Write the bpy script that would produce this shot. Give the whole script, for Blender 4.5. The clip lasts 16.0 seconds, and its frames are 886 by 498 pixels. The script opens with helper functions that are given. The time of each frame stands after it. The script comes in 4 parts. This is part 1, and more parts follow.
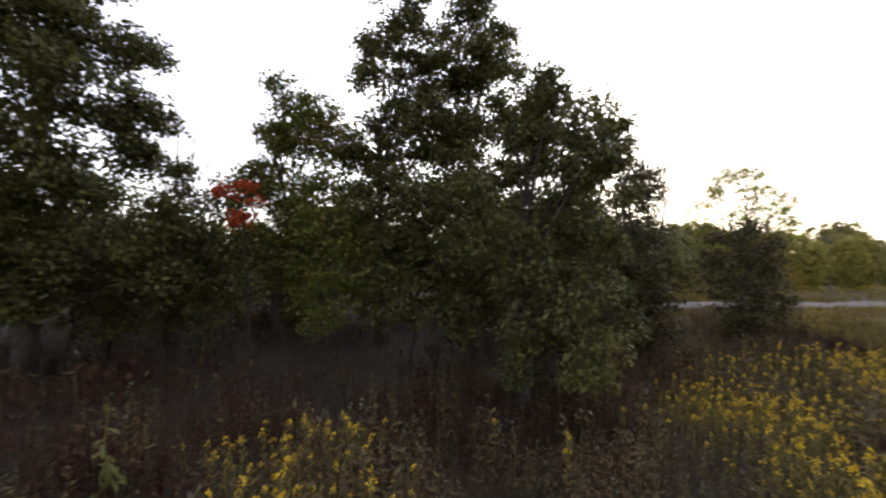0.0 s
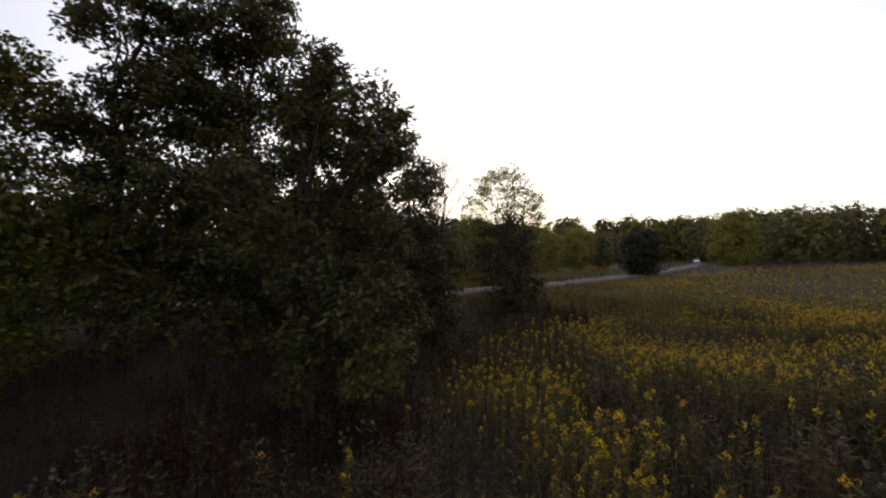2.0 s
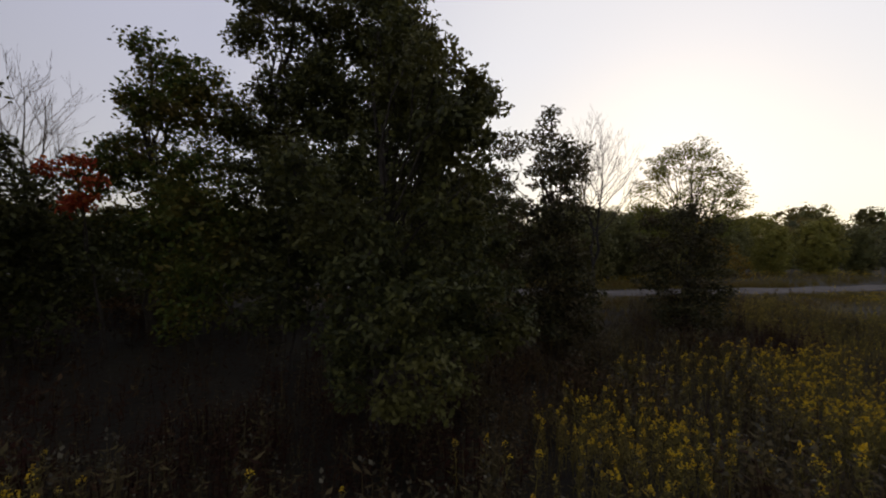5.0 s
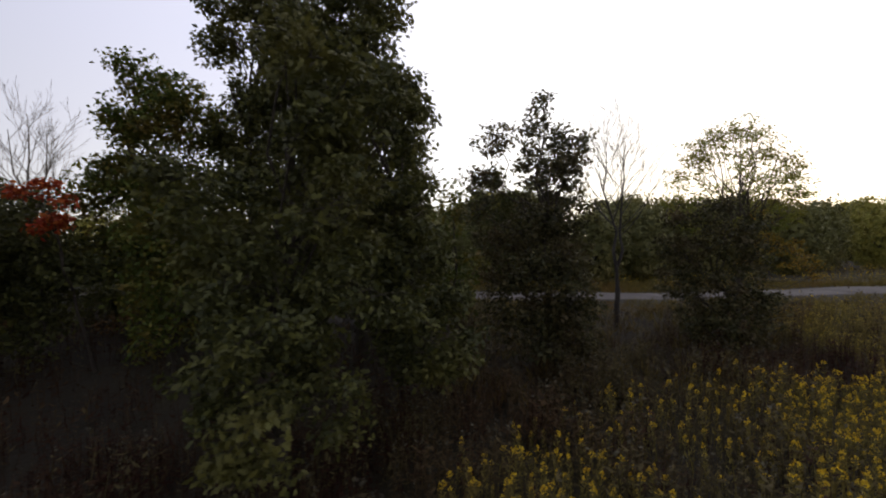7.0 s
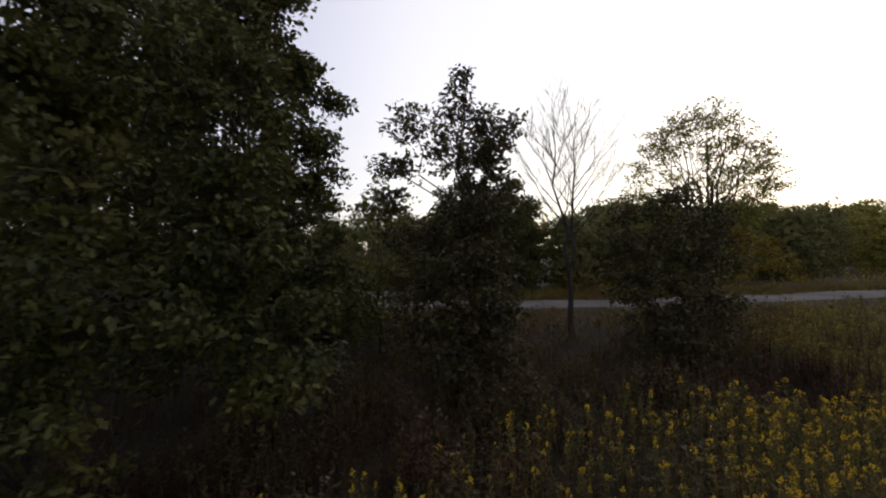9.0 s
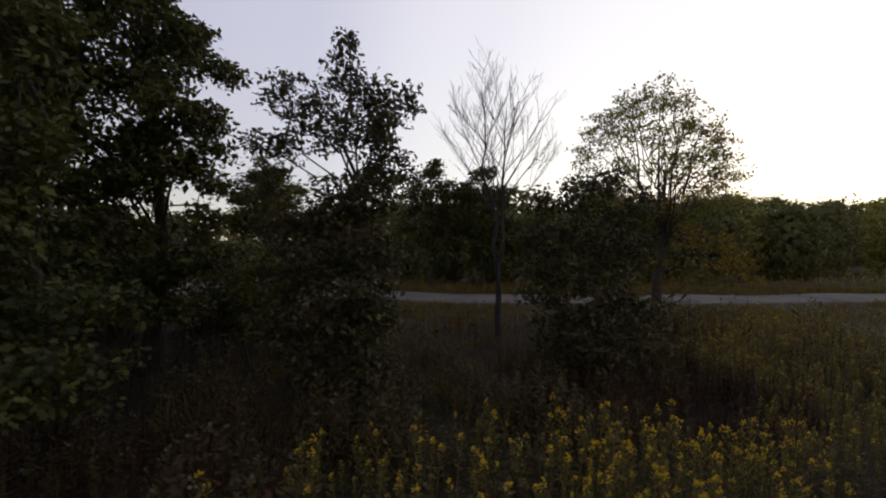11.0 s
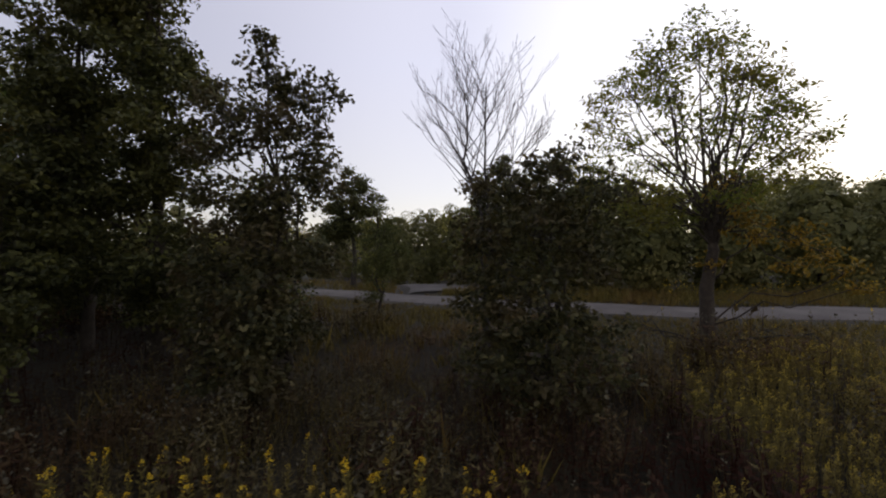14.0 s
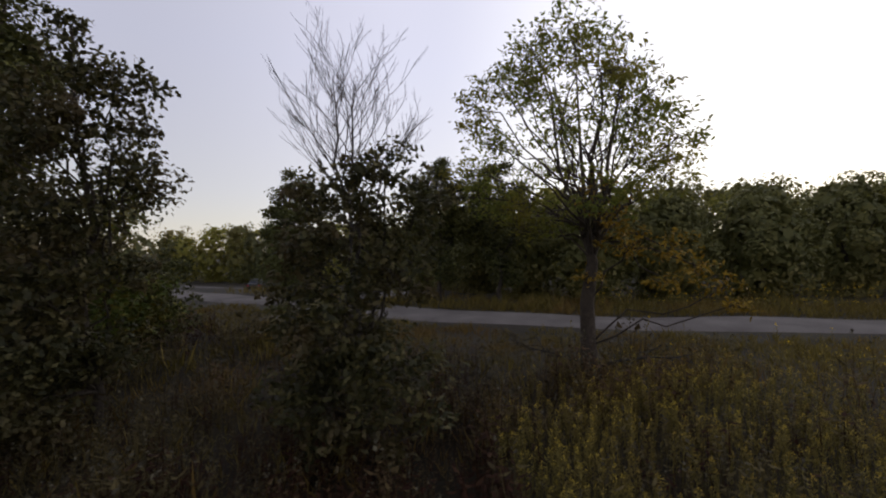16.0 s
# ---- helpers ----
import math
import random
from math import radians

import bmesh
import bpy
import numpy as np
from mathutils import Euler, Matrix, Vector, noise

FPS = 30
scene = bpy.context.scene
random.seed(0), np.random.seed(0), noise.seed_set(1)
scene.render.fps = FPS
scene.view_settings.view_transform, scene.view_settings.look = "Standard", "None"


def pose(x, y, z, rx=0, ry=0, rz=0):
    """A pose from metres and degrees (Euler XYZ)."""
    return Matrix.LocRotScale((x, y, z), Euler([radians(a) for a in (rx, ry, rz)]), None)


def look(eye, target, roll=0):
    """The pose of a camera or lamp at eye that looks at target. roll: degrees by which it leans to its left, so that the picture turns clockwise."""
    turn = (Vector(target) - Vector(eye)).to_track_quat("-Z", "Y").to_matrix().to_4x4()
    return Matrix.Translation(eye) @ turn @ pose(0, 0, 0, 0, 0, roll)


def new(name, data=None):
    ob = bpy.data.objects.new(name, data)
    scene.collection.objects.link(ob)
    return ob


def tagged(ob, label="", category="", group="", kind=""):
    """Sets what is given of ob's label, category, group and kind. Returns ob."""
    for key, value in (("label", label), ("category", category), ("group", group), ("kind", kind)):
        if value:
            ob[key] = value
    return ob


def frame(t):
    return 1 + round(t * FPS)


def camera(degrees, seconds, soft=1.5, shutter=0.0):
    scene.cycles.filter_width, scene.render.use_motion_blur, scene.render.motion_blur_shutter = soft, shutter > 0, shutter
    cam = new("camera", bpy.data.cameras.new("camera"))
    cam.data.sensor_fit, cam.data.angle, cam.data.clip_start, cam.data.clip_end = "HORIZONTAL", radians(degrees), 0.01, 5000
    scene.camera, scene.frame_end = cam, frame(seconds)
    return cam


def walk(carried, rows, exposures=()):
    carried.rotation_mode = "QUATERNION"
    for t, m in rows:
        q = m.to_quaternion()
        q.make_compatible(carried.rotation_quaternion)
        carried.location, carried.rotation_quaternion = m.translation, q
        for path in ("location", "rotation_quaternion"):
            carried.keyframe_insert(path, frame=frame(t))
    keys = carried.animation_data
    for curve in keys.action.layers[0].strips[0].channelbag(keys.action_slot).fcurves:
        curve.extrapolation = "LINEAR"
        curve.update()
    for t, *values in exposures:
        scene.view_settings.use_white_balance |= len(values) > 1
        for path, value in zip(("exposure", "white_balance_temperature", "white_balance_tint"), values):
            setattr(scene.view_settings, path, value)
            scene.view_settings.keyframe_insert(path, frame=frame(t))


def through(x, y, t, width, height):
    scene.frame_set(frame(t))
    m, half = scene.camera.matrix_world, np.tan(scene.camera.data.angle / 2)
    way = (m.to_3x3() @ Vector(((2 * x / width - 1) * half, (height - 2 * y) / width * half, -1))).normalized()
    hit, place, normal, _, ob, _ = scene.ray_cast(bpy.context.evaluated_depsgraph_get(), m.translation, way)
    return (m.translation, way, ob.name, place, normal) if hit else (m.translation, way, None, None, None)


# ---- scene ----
cam = camera(91.18, 16.0, soft=2.0, shutter=0.4)
# seconds, eye x y z, yaw, pitch, roll
PATH = [
    (0.0, -0.013, -0.191, 2.990, -0.08, 1.94, 1.48),
    (0.5, -0.020, -0.086, 3.015, -9.04, 2.14, 1.20),
    (1.0, 0.077, 0.057, 3.038, -15.29, 1.56, 0.30),
    (1.5, 0.218, 0.244, 3.027, -21.29, 2.30, 0.36),
    (2.0, 0.398, 0.418, 3.039, -26.47, 1.41, -0.85),
    (2.5, 0.644, 0.556, 3.046, -28.13, 1.95, -0.56),
    (3.0, 0.929, 0.692, 3.058, -26.62, 1.71, -0.52),
    (3.5, 1.265, 0.813, 3.086, -20.14, 1.35, 0.17),
    (4.0, 1.625, 0.948, 3.113, -12.14, 0.72, 0.87),
    (4.5, 1.998, 1.132, 3.119, -6.18, 0.42, 1.24),
    (4.7, 2.146, 1.218, 3.118, -4.55, 0.30, 1.27),
    (6.8, 4.469, 2.333, 3.446, 6.78, -0.53, -0.34),
    (7.0, 4.670, 2.526, 3.413, 6.64, -0.14, -0.47),
    (7.5, 5.158, 2.997, 3.338, 6.95, 0.11, -0.53),
    (8.0, 5.641, 3.432, 3.244, 7.33, 0.42, -0.87),
    (8.5, 6.114, 3.865, 3.180, 7.08, 0.83, -0.94),
    (9.0, 6.600, 4.291, 3.151, 7.00, 1.27, -1.14),
    (9.5, 7.092, 4.651, 3.166, 7.05, 0.92, -0.59),
    (10.0, 7.634, 4.991, 3.163, 7.15, 1.23, -1.90),
    (10.2, 7.878, 5.120, 3.170, 6.48, 0.81, -1.23),
    (12.3, 11.030, 6.727, 3.113, 20.01, -1.22, 2.23),
    (12.5, 11.240, 6.886, 3.098, 21.97, -0.61, 1.67),
    (13.0, 11.722, 7.291, 3.072, 23.78, 0.34, -0.51),
    (13.5, 12.184, 7.718, 3.067, 26.80, 0.31, -0.59),
    (14.0, 12.641, 8.170, 3.118, 28.01, 0.43, -0.91),
    (14.5, 13.063, 8.634, 3.161, 28.16, 0.83, -0.83),
    (15.0, 13.488, 9.138, 3.208, 24.92, 1.02, -0.76),
    (15.5, 13.982, 9.628, 3.245, 24.67, 1.22, -0.63),
    (16.0, 14.464, 10.128, 3.260, 26.14, 0.78, -0.90),
]
EXPOSURES = [(0.0, 2.35), (1.0, 1.9), (1.5, 1.5), (2.0, 1.1), (2.5, 0.8), (3.0, 0.65), (3.5, 0.5), (4.5, 0.5), (6.8, 1.32), (8.0, 1.18),
             (9.0, 1.07), (10.2, 0.92), (12.3, 0.75), (13.0, 1.0), (14.5, 1.2), (16.0, 1.15)]
WARMTH, TINT = 7250, 15
walk(cam, [(t, pose(x, y, z, 90 + pitch, -roll, yaw)) for t, x, y, z, yaw, pitch, roll in PATH], [(t, e, WARMTH, TINT) for t, e in EXPOSURES])

# ---- light: dusk sky, sun at the horizon behind the far woods ----
SUN_AZIMUTH = radians(30)          # to the right of +y
world = bpy.data.worlds.new("dusk_sky")
scene.world = world
world.use_nodes = True
wn = world.node_tree.nodes
sky = wn.new("ShaderNodeTexSky")
sky.sky_type, sky.sun_disc = "NISHITA", False
sky.sun_elevation, sky.sun_rotation = radians(13.0), SUN_AZIMUTH
sky.air_density, sky.dust_density, sky.ozone_density = 1.0, 0.3, 1.5
wl = world.node_tree.links
wl.new(sky.outputs[0], wn["Background"].inputs[0])
wn["Background"].inputs[1].default_value = 0.022
# thin high cloud that spreads the glow of the low sun over the sky
way = wn.new("ShaderNodeTexCoord")
near_sun = wn.new("ShaderNodeVectorMath")
near_sun.operation = "DOT_PRODUCT"
near_sun.inputs[1].default_value = (math.sin(SUN_AZIMUTH) * 0.985, math.cos(SUN_AZIMUTH) * 0.985, 0.17)
wl.new(way.outputs["Generated"], near_sun.inputs[0])
veil = wn.new("ShaderNodeValToRGB")
veil.color_ramp.interpolation = "EASE"
for p in (0.55, 0.8, 0.93):
    veil.color_ramp.elements.new(p)
for e, (p, c) in zip(veil.color_ramp.elements, ((0.0, (0.20, 0.212, 0.265)), (0.55, (0.285, 0.30, 0.37)), (0.8, (0.40, 0.415, 0.46)), (0.93, (0.46, 0.475, 0.50)), (1.0, (0.48, 0.485, 0.49)))):
    e.position, e.color = p, (*c, 1)
wl.new(near_sun.outputs["Value"], veil.inputs[0])
cloud = wn.new("ShaderNodeBackground")
aloft = wn.new("ShaderNodeSeparateXYZ")
wl.new(way.outputs["Generated"], aloft.inputs[0])
glow = wn.new("ShaderNodeValToRGB")
glow.color_ramp.elements.new(0.14)
for e, (p, c) in zip(glow.color_ramp.elements, ((0.0, (1.08, 1.0, 0.80)), (0.14, (1.03, 1.0, 0.92)), (0.4, (0.99, 1.0, 1.02)))):
    e.position, e.color = p, (*c, 1)
wl.new(aloft.outputs[2], glow.inputs[0])
tinted = wn.new("ShaderNodeMix")
tinted.data_type, tinted.blend_type = "RGBA", "MULTIPLY"
tinted.inputs[0].default_value = 1.0
wl.new(veil.outputs[0], tinted.inputs[6])
wl.new(glow.outputs[0], tinted.inputs[7])
wl.new(tinted.outputs[2], cloud.inputs[0])
both = wn.new("ShaderNodeAddShader")
wl.new(wn["Background"].outputs[0], both.inputs[0])
wl.new(cloud.outputs[0], both.inputs[1])
wl.new(both.outputs[0], wn["World Output"].inputs[0])
sun = new("sun", bpy.data.lights.new("sun", "SUN"))
sun.data.energy, sun.data.angle, sun.data.color = 0.25, radians(14), (1.0, 0.9, 0.76)
sun.matrix_basis = look((0, 0, 0), (-math.sin(SUN_AZIMUTH), -math.cos(SUN_AZIMUTH), -math.tan(radians(5.0))))


# ---- materials ----
def nodes_of(name):
    m = bpy.data.materials.new(name)
    m.use_nodes = True
    return m, m.node_tree.nodes, m.node_tree.links


def ramp(n, l, fac, stops):
    r = n.new("ShaderNodeValToRGB")
    while len(r.color_ramp.elements) < len(stops):
        r.color_ramp.elements.new(0.5)
    for e, (p, c) in zip(r.color_ramp.elements, stops):
        e.position, e.color = p, (*c, 1)
    l.new(fac, r.inputs[0])
    return r.outputs[0]


def noise_tex(n, l, scale, detail=3, coord=None, rough=0.55):
    t = n.new("ShaderNodeTexNoise")
    t.inputs["Scale"].default_value, t.inputs["Detail"].default_value, t.inputs["Roughness"].default_value = scale, detail, rough
    if coord is None:
        coord = n.new("ShaderNodeTexCoord").outputs["Object"]
    l.new(coord, t.inputs["Vector"])
    return t.outputs["Fac"]


def mix(n, l, fac, a, b, mode="MIX"):
    m = n.new("ShaderNodeMix")
    m.data_type, m.blend_type = "RGBA", mode
    for s, v in ((m.inputs[0], fac), (m.inputs[6], a), (m.inputs[7], b)):
        if isinstance(v, (int, float)):
            s.default_value = v
        elif isinstance(v, tuple):
            s.default_value = (*v, 1)
        else:
            l.new(v, s)
    return m.outputs[2]


def leaf_material(name, stops, patch=None, patch_scale=0.6, through=0.25, rough=0.6):
    """Leaves: one shade a leaf, larger patches of another shade, some light through the blade."""
    m, n, l = nodes_of(name)
    isl = n.new("ShaderNodeNewGeometry").outputs["Random Per Island"]
    c = ramp(n, l, isl, stops)
    if patch:
        f = n.new("ShaderNodeMapRange")
        f.inputs[1].default_value, f.inputs[2].default_value = 0.48, 0.7
        l.new(noise_tex(n, l, patch_scale, 3), f.inputs[0])
        c = mix(n, l, f.outputs[0], c, patch)
    b = n["Principled BSDF"]
    l.new(c, b.inputs["Base Color"])
    b.inputs["Roughness"].default_value = rough
    b.inputs["Specular IOR Level"].default_value = 0.2 if rough < 0.7 else 0.08
    t = n.new("ShaderNodeBsdfTranslucent")
    l.new(c, t.inputs[0])
    s = n.new("ShaderNodeMixShader")
    s.inputs[0].default_value = through
    l.new(b.outputs[0], s.inputs[1])
    l.new(t.outputs[0], s.inputs[2])
    l.new(s.outputs[0], n["Material Output"].inputs[0])
    return m


def solid_material(name, stops, scale=3.0, rough=0.85, bump=0.4, bump_scale=20.0, metal=0.0, spec=0.3):
    m, n, l = nodes_of(name)
    b = n["Principled BSDF"]
    c = ramp(n, l, noise_tex(n, l, scale, 6), stops)
    l.new(c, b.inputs["Base Color"])
    b.inputs["Roughness"].default_value, b.inputs["Metallic"].default_value = rough, metal
    b.inputs["Specular IOR Level"].default_value = spec
    if bump:
        bp = n.new("ShaderNodeBump")
        bp.inputs["Strength"].default_value, bp.inputs["Distance"].default_value = bump, 0.03
        l.new(noise_tex(n, l, bump_scale, 6), bp.inputs["Height"])
        l.new(bp.outputs[0], b.inputs["Normal"])
    return m


OAK = leaf_material("oak_leaves", [(0.0, (0.032, 0.036, 0.013)), (0.5, (0.054, 0.058, 0.019)), (1.0, (0.112, 0.112, 0.028))], (0.098, 0.088, 0.02))
OAK_DULL = leaf_material("dull_oak_leaves", [(0.0, (0.026, 0.027, 0.011)), (0.5, (0.044, 0.043, 0.015)), (0.85, (0.076, 0.067, 0.022)), (1.0, (0.13, 0.11, 0.045))], (0.072, 0.05, 0.02), 1.1)
OAK_YELLOW = leaf_material("oak_leaves_turning", [(0.0, (0.05, 0.075, 0.014)), (0.6, (0.085, 0.11, 0.02)), (1.0, (0.16, 0.13, 0.02))], (0.14, 0.09, 0.02), 0.9)
ASH = leaf_material("ash_leaves", [(0.0, (0.095, 0.12, 0.022)), (0.5, (0.135, 0.155, 0.03)), (1.0, (0.21, 0.195, 0.038))], (0.18, 0.145, 0.025), through=0.5)
GOLD_LEAF = leaf_material("golden_leaves", [(0.0, (0.13, 0.10, 0.015)), (0.5, (0.24, 0.14, 0.016)), (1.0, (0.30, 0.20, 0.03))])
RUSSET = leaf_material("russet_leaves", [(0.0, (0.06, 0.03, 0.012)), (0.5, (0.11, 0.055, 0.018)), (1.0, (0.17, 0.10, 0.03))])
RED_LEAF = leaf_material("red_leaves", [(0.0, (0.22, 0.03, 0.012)), (0.5, (0.36, 0.05, 0.015)), (1.0, (0.40, 0.11, 0.02))])
# green of distant foliage, its base colour lifted to carry atmospheric haze
FAR_LEAF = leaf_material("far_leaves", [(0.0, (0.08, 0.083, 0.028)), (0.5, (0.112, 0.111, 0.036)), (1.0, (0.152, 0.138, 0.043))], (0.18, 0.132, 0.038), 0.06)
FAR_YELLOW = leaf_material("far_yellow_leaves", [(0.0, (0.15, 0.145, 0.028)), (0.5, (0.20, 0.185, 0.036)), (1.0, (0.27, 0.23, 0.045))])
FAR_DULL = leaf_material("far_dull_leaves", [(0.0, (0.062, 0.068, 0.028)), (0.5, (0.09, 0.093, 0.037)), (1.0, (0.128, 0.116, 0.044))], (0.13, 0.095, 0.035), 0.05)
CEDAR = leaf_material("cedar_needles", [(0.0, (0.02, 0.024, 0.012)), (1.0, (0.036, 0.038, 0.017))])
WILLOW = leaf_material("willow_leaves", [(0.0, (0.06, 0.072, 0.02)), (1.0, (0.115, 0.118, 0.032))])
FLOWER = leaf_material("goldenrod_flowers", [(0.0, (0.46, 0.27, 0.022)), (0.5, (0.68, 0.44, 0.032)), (1.0, (0.80, 0.57, 0.05))], (0.34, 0.23, 0.04), 2.4, 0.38, 0.8)
STALK = leaf_material("goldenrod_leaves", [(0.0, (0.078, 0.066, 0.021)), (0.5, (0.134, 0.11, 0.032)), (1.0, (0.215, 0.172, 0.047))], (0.165, 0.122, 0.035), 0.4, rough=0.75)
WEED = leaf_material("weed_leaves", [(0.0, (0.045, 0.036, 0.018)), (0.5, (0.076, 0.060, 0.027)), (1.0, (0.122, 0.096, 0.042))], (0.085, 0.048, 0.025), 0.3, rough=0.8)
# dry growth is brown; the oaks' dense shade is worked into its darker colour
DRY = leaf_material("shade_darkened_dry_weeds", [(0.0, (0.021, 0.010, 0.007)), (0.5, (0.035, 0.017, 0.010)), (1.0, (0.064, 0.035, 0.018))], (0.036, 0.013, 0.008), 0.4, rough=0.8)
BUD = leaf_material("green_goldenrod_buds", [(0.0, (0.25, 0.19, 0.035)), (0.5, (0.40, 0.295, 0.042)), (1.0, (0.60, 0.42, 0.06))], (0.30, 0.195, 0.04), 0.35)
SEED = leaf_material("pale_seed_heads", [(0.0, (0.05, 0.042, 0.026)), (0.7, (0.07, 0.06, 0.036)), (1.0, (0.13, 0.115, 0.075))])
GRASS = leaf_material("meadow_grass", [(0.0, (0.082, 0.065, 0.016)), (0.5, (0.132, 0.102, 0.023)), (1.0, (0.205, 0.152, 0.035))], (0.165, 0.095, 0.028), 0.35)
BARK = solid_material("bark", [(0.3, (0.028, 0.022, 0.017)), (0.7, (0.07, 0.056, 0.044))], 6, 0.95, 1.0, 30)
GREY_BARK = solid_material("grey_bark", [(0.3, (0.024, 0.02, 0.018)), (0.7, (0.055, 0.048, 0.043))], 6, 0.95, 0.6, 30)
ASH_BARK = solid_material("ash_bark", [(0.3, (0.034, 0.026, 0.02)), (0.7, (0.085, 0.065, 0.049))], 6, 0.95, 1.0, 24)
PALE_BARK = solid_material("pale_bark", [(0.3, (0.13, 0.11, 0.095)), (0.7, (0.26, 0.23, 0.2))], 6, 0.95, 0.6, 30)
SOIL = solid_material("ground_litter", [(0.3, (0.012, 0.009, 0.0055)), (0.55, (0.022, 0.017, 0.0085)), (0.75, (0.034, 0.028, 0.012))], 0.5, 0.95, 1.0, 6)
GRAVEL = solid_material("gravel_road", [(0.3, (0.10, 0.089, 0.083)), (0.7, (0.158, 0.143, 0.133))], 0.8, 0.9, 0.5, 40, spec=0.05)
LOT = solid_material("packed_dirt", [(0.3, (0.08, 0.072, 0.068)), (0.7, (0.14, 0.13, 0.122))], 0.5, 0.95, 0.5, 30, spec=0.05)


# ---- mesh helpers ----
def mesh_of(name, verts, faces, mats, index=None, smooth=False):
    """A mesh from arrays of corners and of equally long faces."""
    me = bpy.data.meshes.new(name)
    verts, faces = np.asarray(verts, np.float32), np.asarray(faces, np.int32)
    k = faces.shape[1]
    me.vertices.add(len(verts))
    me.vertices.foreach_set("co", verts.ravel())
    me.loops.add(faces.size)
    me.loops.foreach_set("vertex_index", faces.ravel())
    me.polygons.add(len(faces))
    me.polygons.foreach_set("loop_start", np.arange(0, faces.size, k, dtype=np.int32))
    me.polygons.foreach_set("loop_total", np.full(len(faces), k, np.int32))
    if index is not None:
        me.polygons.foreach_set("material_index", np.asarray(index, np.int32))
    if smooth:
        me.polygons.foreach_set("use_smooth", np.ones(len(faces), bool))
    for m in mats if isinstance(mats, (list, tuple)) else [mats]:
        me.materials.append(m)
    me.update(calc_edges=True)
    return me


def child(name, me, parent, label=""):
    ob = new(name, me)
    ob.parent = parent
    return tagged(ob, label)


def thing(name, place, label, category, group="", kind=""):
    ob = new(name)
    ob.location = place
    ob.empty_display_size = 0.2
    return tagged(ob, label, category, group, kind)


def smooth(a, b, v):
    u = np.clip((v - a) / (b - a), 0, 1)
    return u * u * (3 - 2 * u)


def height(x, y):
    """The lie of the land: a field that rises gently to the road, with a hollow beyond it where cars park."""
    x, y = np.asarray(x, float), np.asarray(y, float)
    z = 0.8 * smooth(9.0, 19.5, y) + 0.25 * (1 - smooth(2.5, 9.0, y)) + 0.05 * np.sin(0.7 * x + 0.4 * y) * np.sin(0.5 * y - 0.2 * x)
    z = z - 1.7 * smooth(33, 46, y) * smooth(5, -12, x)
    far = np.hypot(x - 20, y - 30)
    return z + 0.00004 * np.clip(far - 150, 0, 600) ** 2


class Tubes:
    """Collects tapered tubes, for trunks, limbs and twigs."""

    def __init__(self):
        self.v, self.f, self.n = [], [], 0

    def add(self, pts, radii, sides=6):
        pts = np.asarray(pts, float)
        k = len(pts)
        d = np.gradient(pts, axis=0)
        d /= np.linalg.norm(d, axis=1)[:, None] + 1e-9
        ref = np.where(np.abs(d[:, 2:3]) > 0.9, [[1.0, 0, 0]], [[0, 0, 1.0]])
        a = np.cross(d, ref)
        a /= np.linalg.norm(a, axis=1)[:, None] + 1e-9
        b = np.cross(d, a)
        ang = np.linspace(0, 2 * np.pi, sides, endpoint=False)
        ring = pts[:, None] + np.asarray(radii)[:, None, None] * (np.cos(ang)[None, :, None] * a[:, None] + np.sin(ang)[None, :, None] * b[:, None])
        self.v.append(ring.reshape(-1, 3))
        i, j = np.meshgrid(np.arange(k - 1), np.arange(sides), indexing="ij")
        j2 = (j + 1) % sides
        self.f.append(self.n + np.stack([i * sides + j, i * sides + j2, (i + 1) * sides + j2, (i + 1) * sides + j], -1).reshape(-1, 4))
        self.n += k * sides

    def mesh(self, name, mat):
        return mesh_of(name, np.concatenate(self.v), np.concatenate(self.f), mat, smooth=True)


def bent(a, b, rng, steps=5, wobble=0.08, sag=0.0):
    """A line from a to b that bends a little on the way."""
    a, b = np.asarray(a, float), np.asarray(b, float)
    u = np.linspace(0, 1, steps)[:, None]
    p = a + (b - a) * u
    far = np.linalg.norm(b - a)
    off = rng.normal(0, wobble * far, (steps, 3)) * np.sin(np.pi * u)
    off[:, 2] += sag * far * np.sin(np.pi * u[:, 0])
    return p + off


def turns(rng, n, tilt=0.9):
    """Random turns for n leaves: the way a leaf points, its side and its face."""
    d = rng.normal(size=(n, 3))
    d[:, 2] = d[:, 2] * 0.7 - 0.35
    d /= np.linalg.norm(d, axis=1)[:, None]
    up = rng.normal(size=(n, 3)) * tilt + [0, 0, 1]
    s = np.cross(d, up)
    s /= np.linalg.norm(s, axis=1)[:, None] + 1e-9
    return d, s, np.cross(s, d)


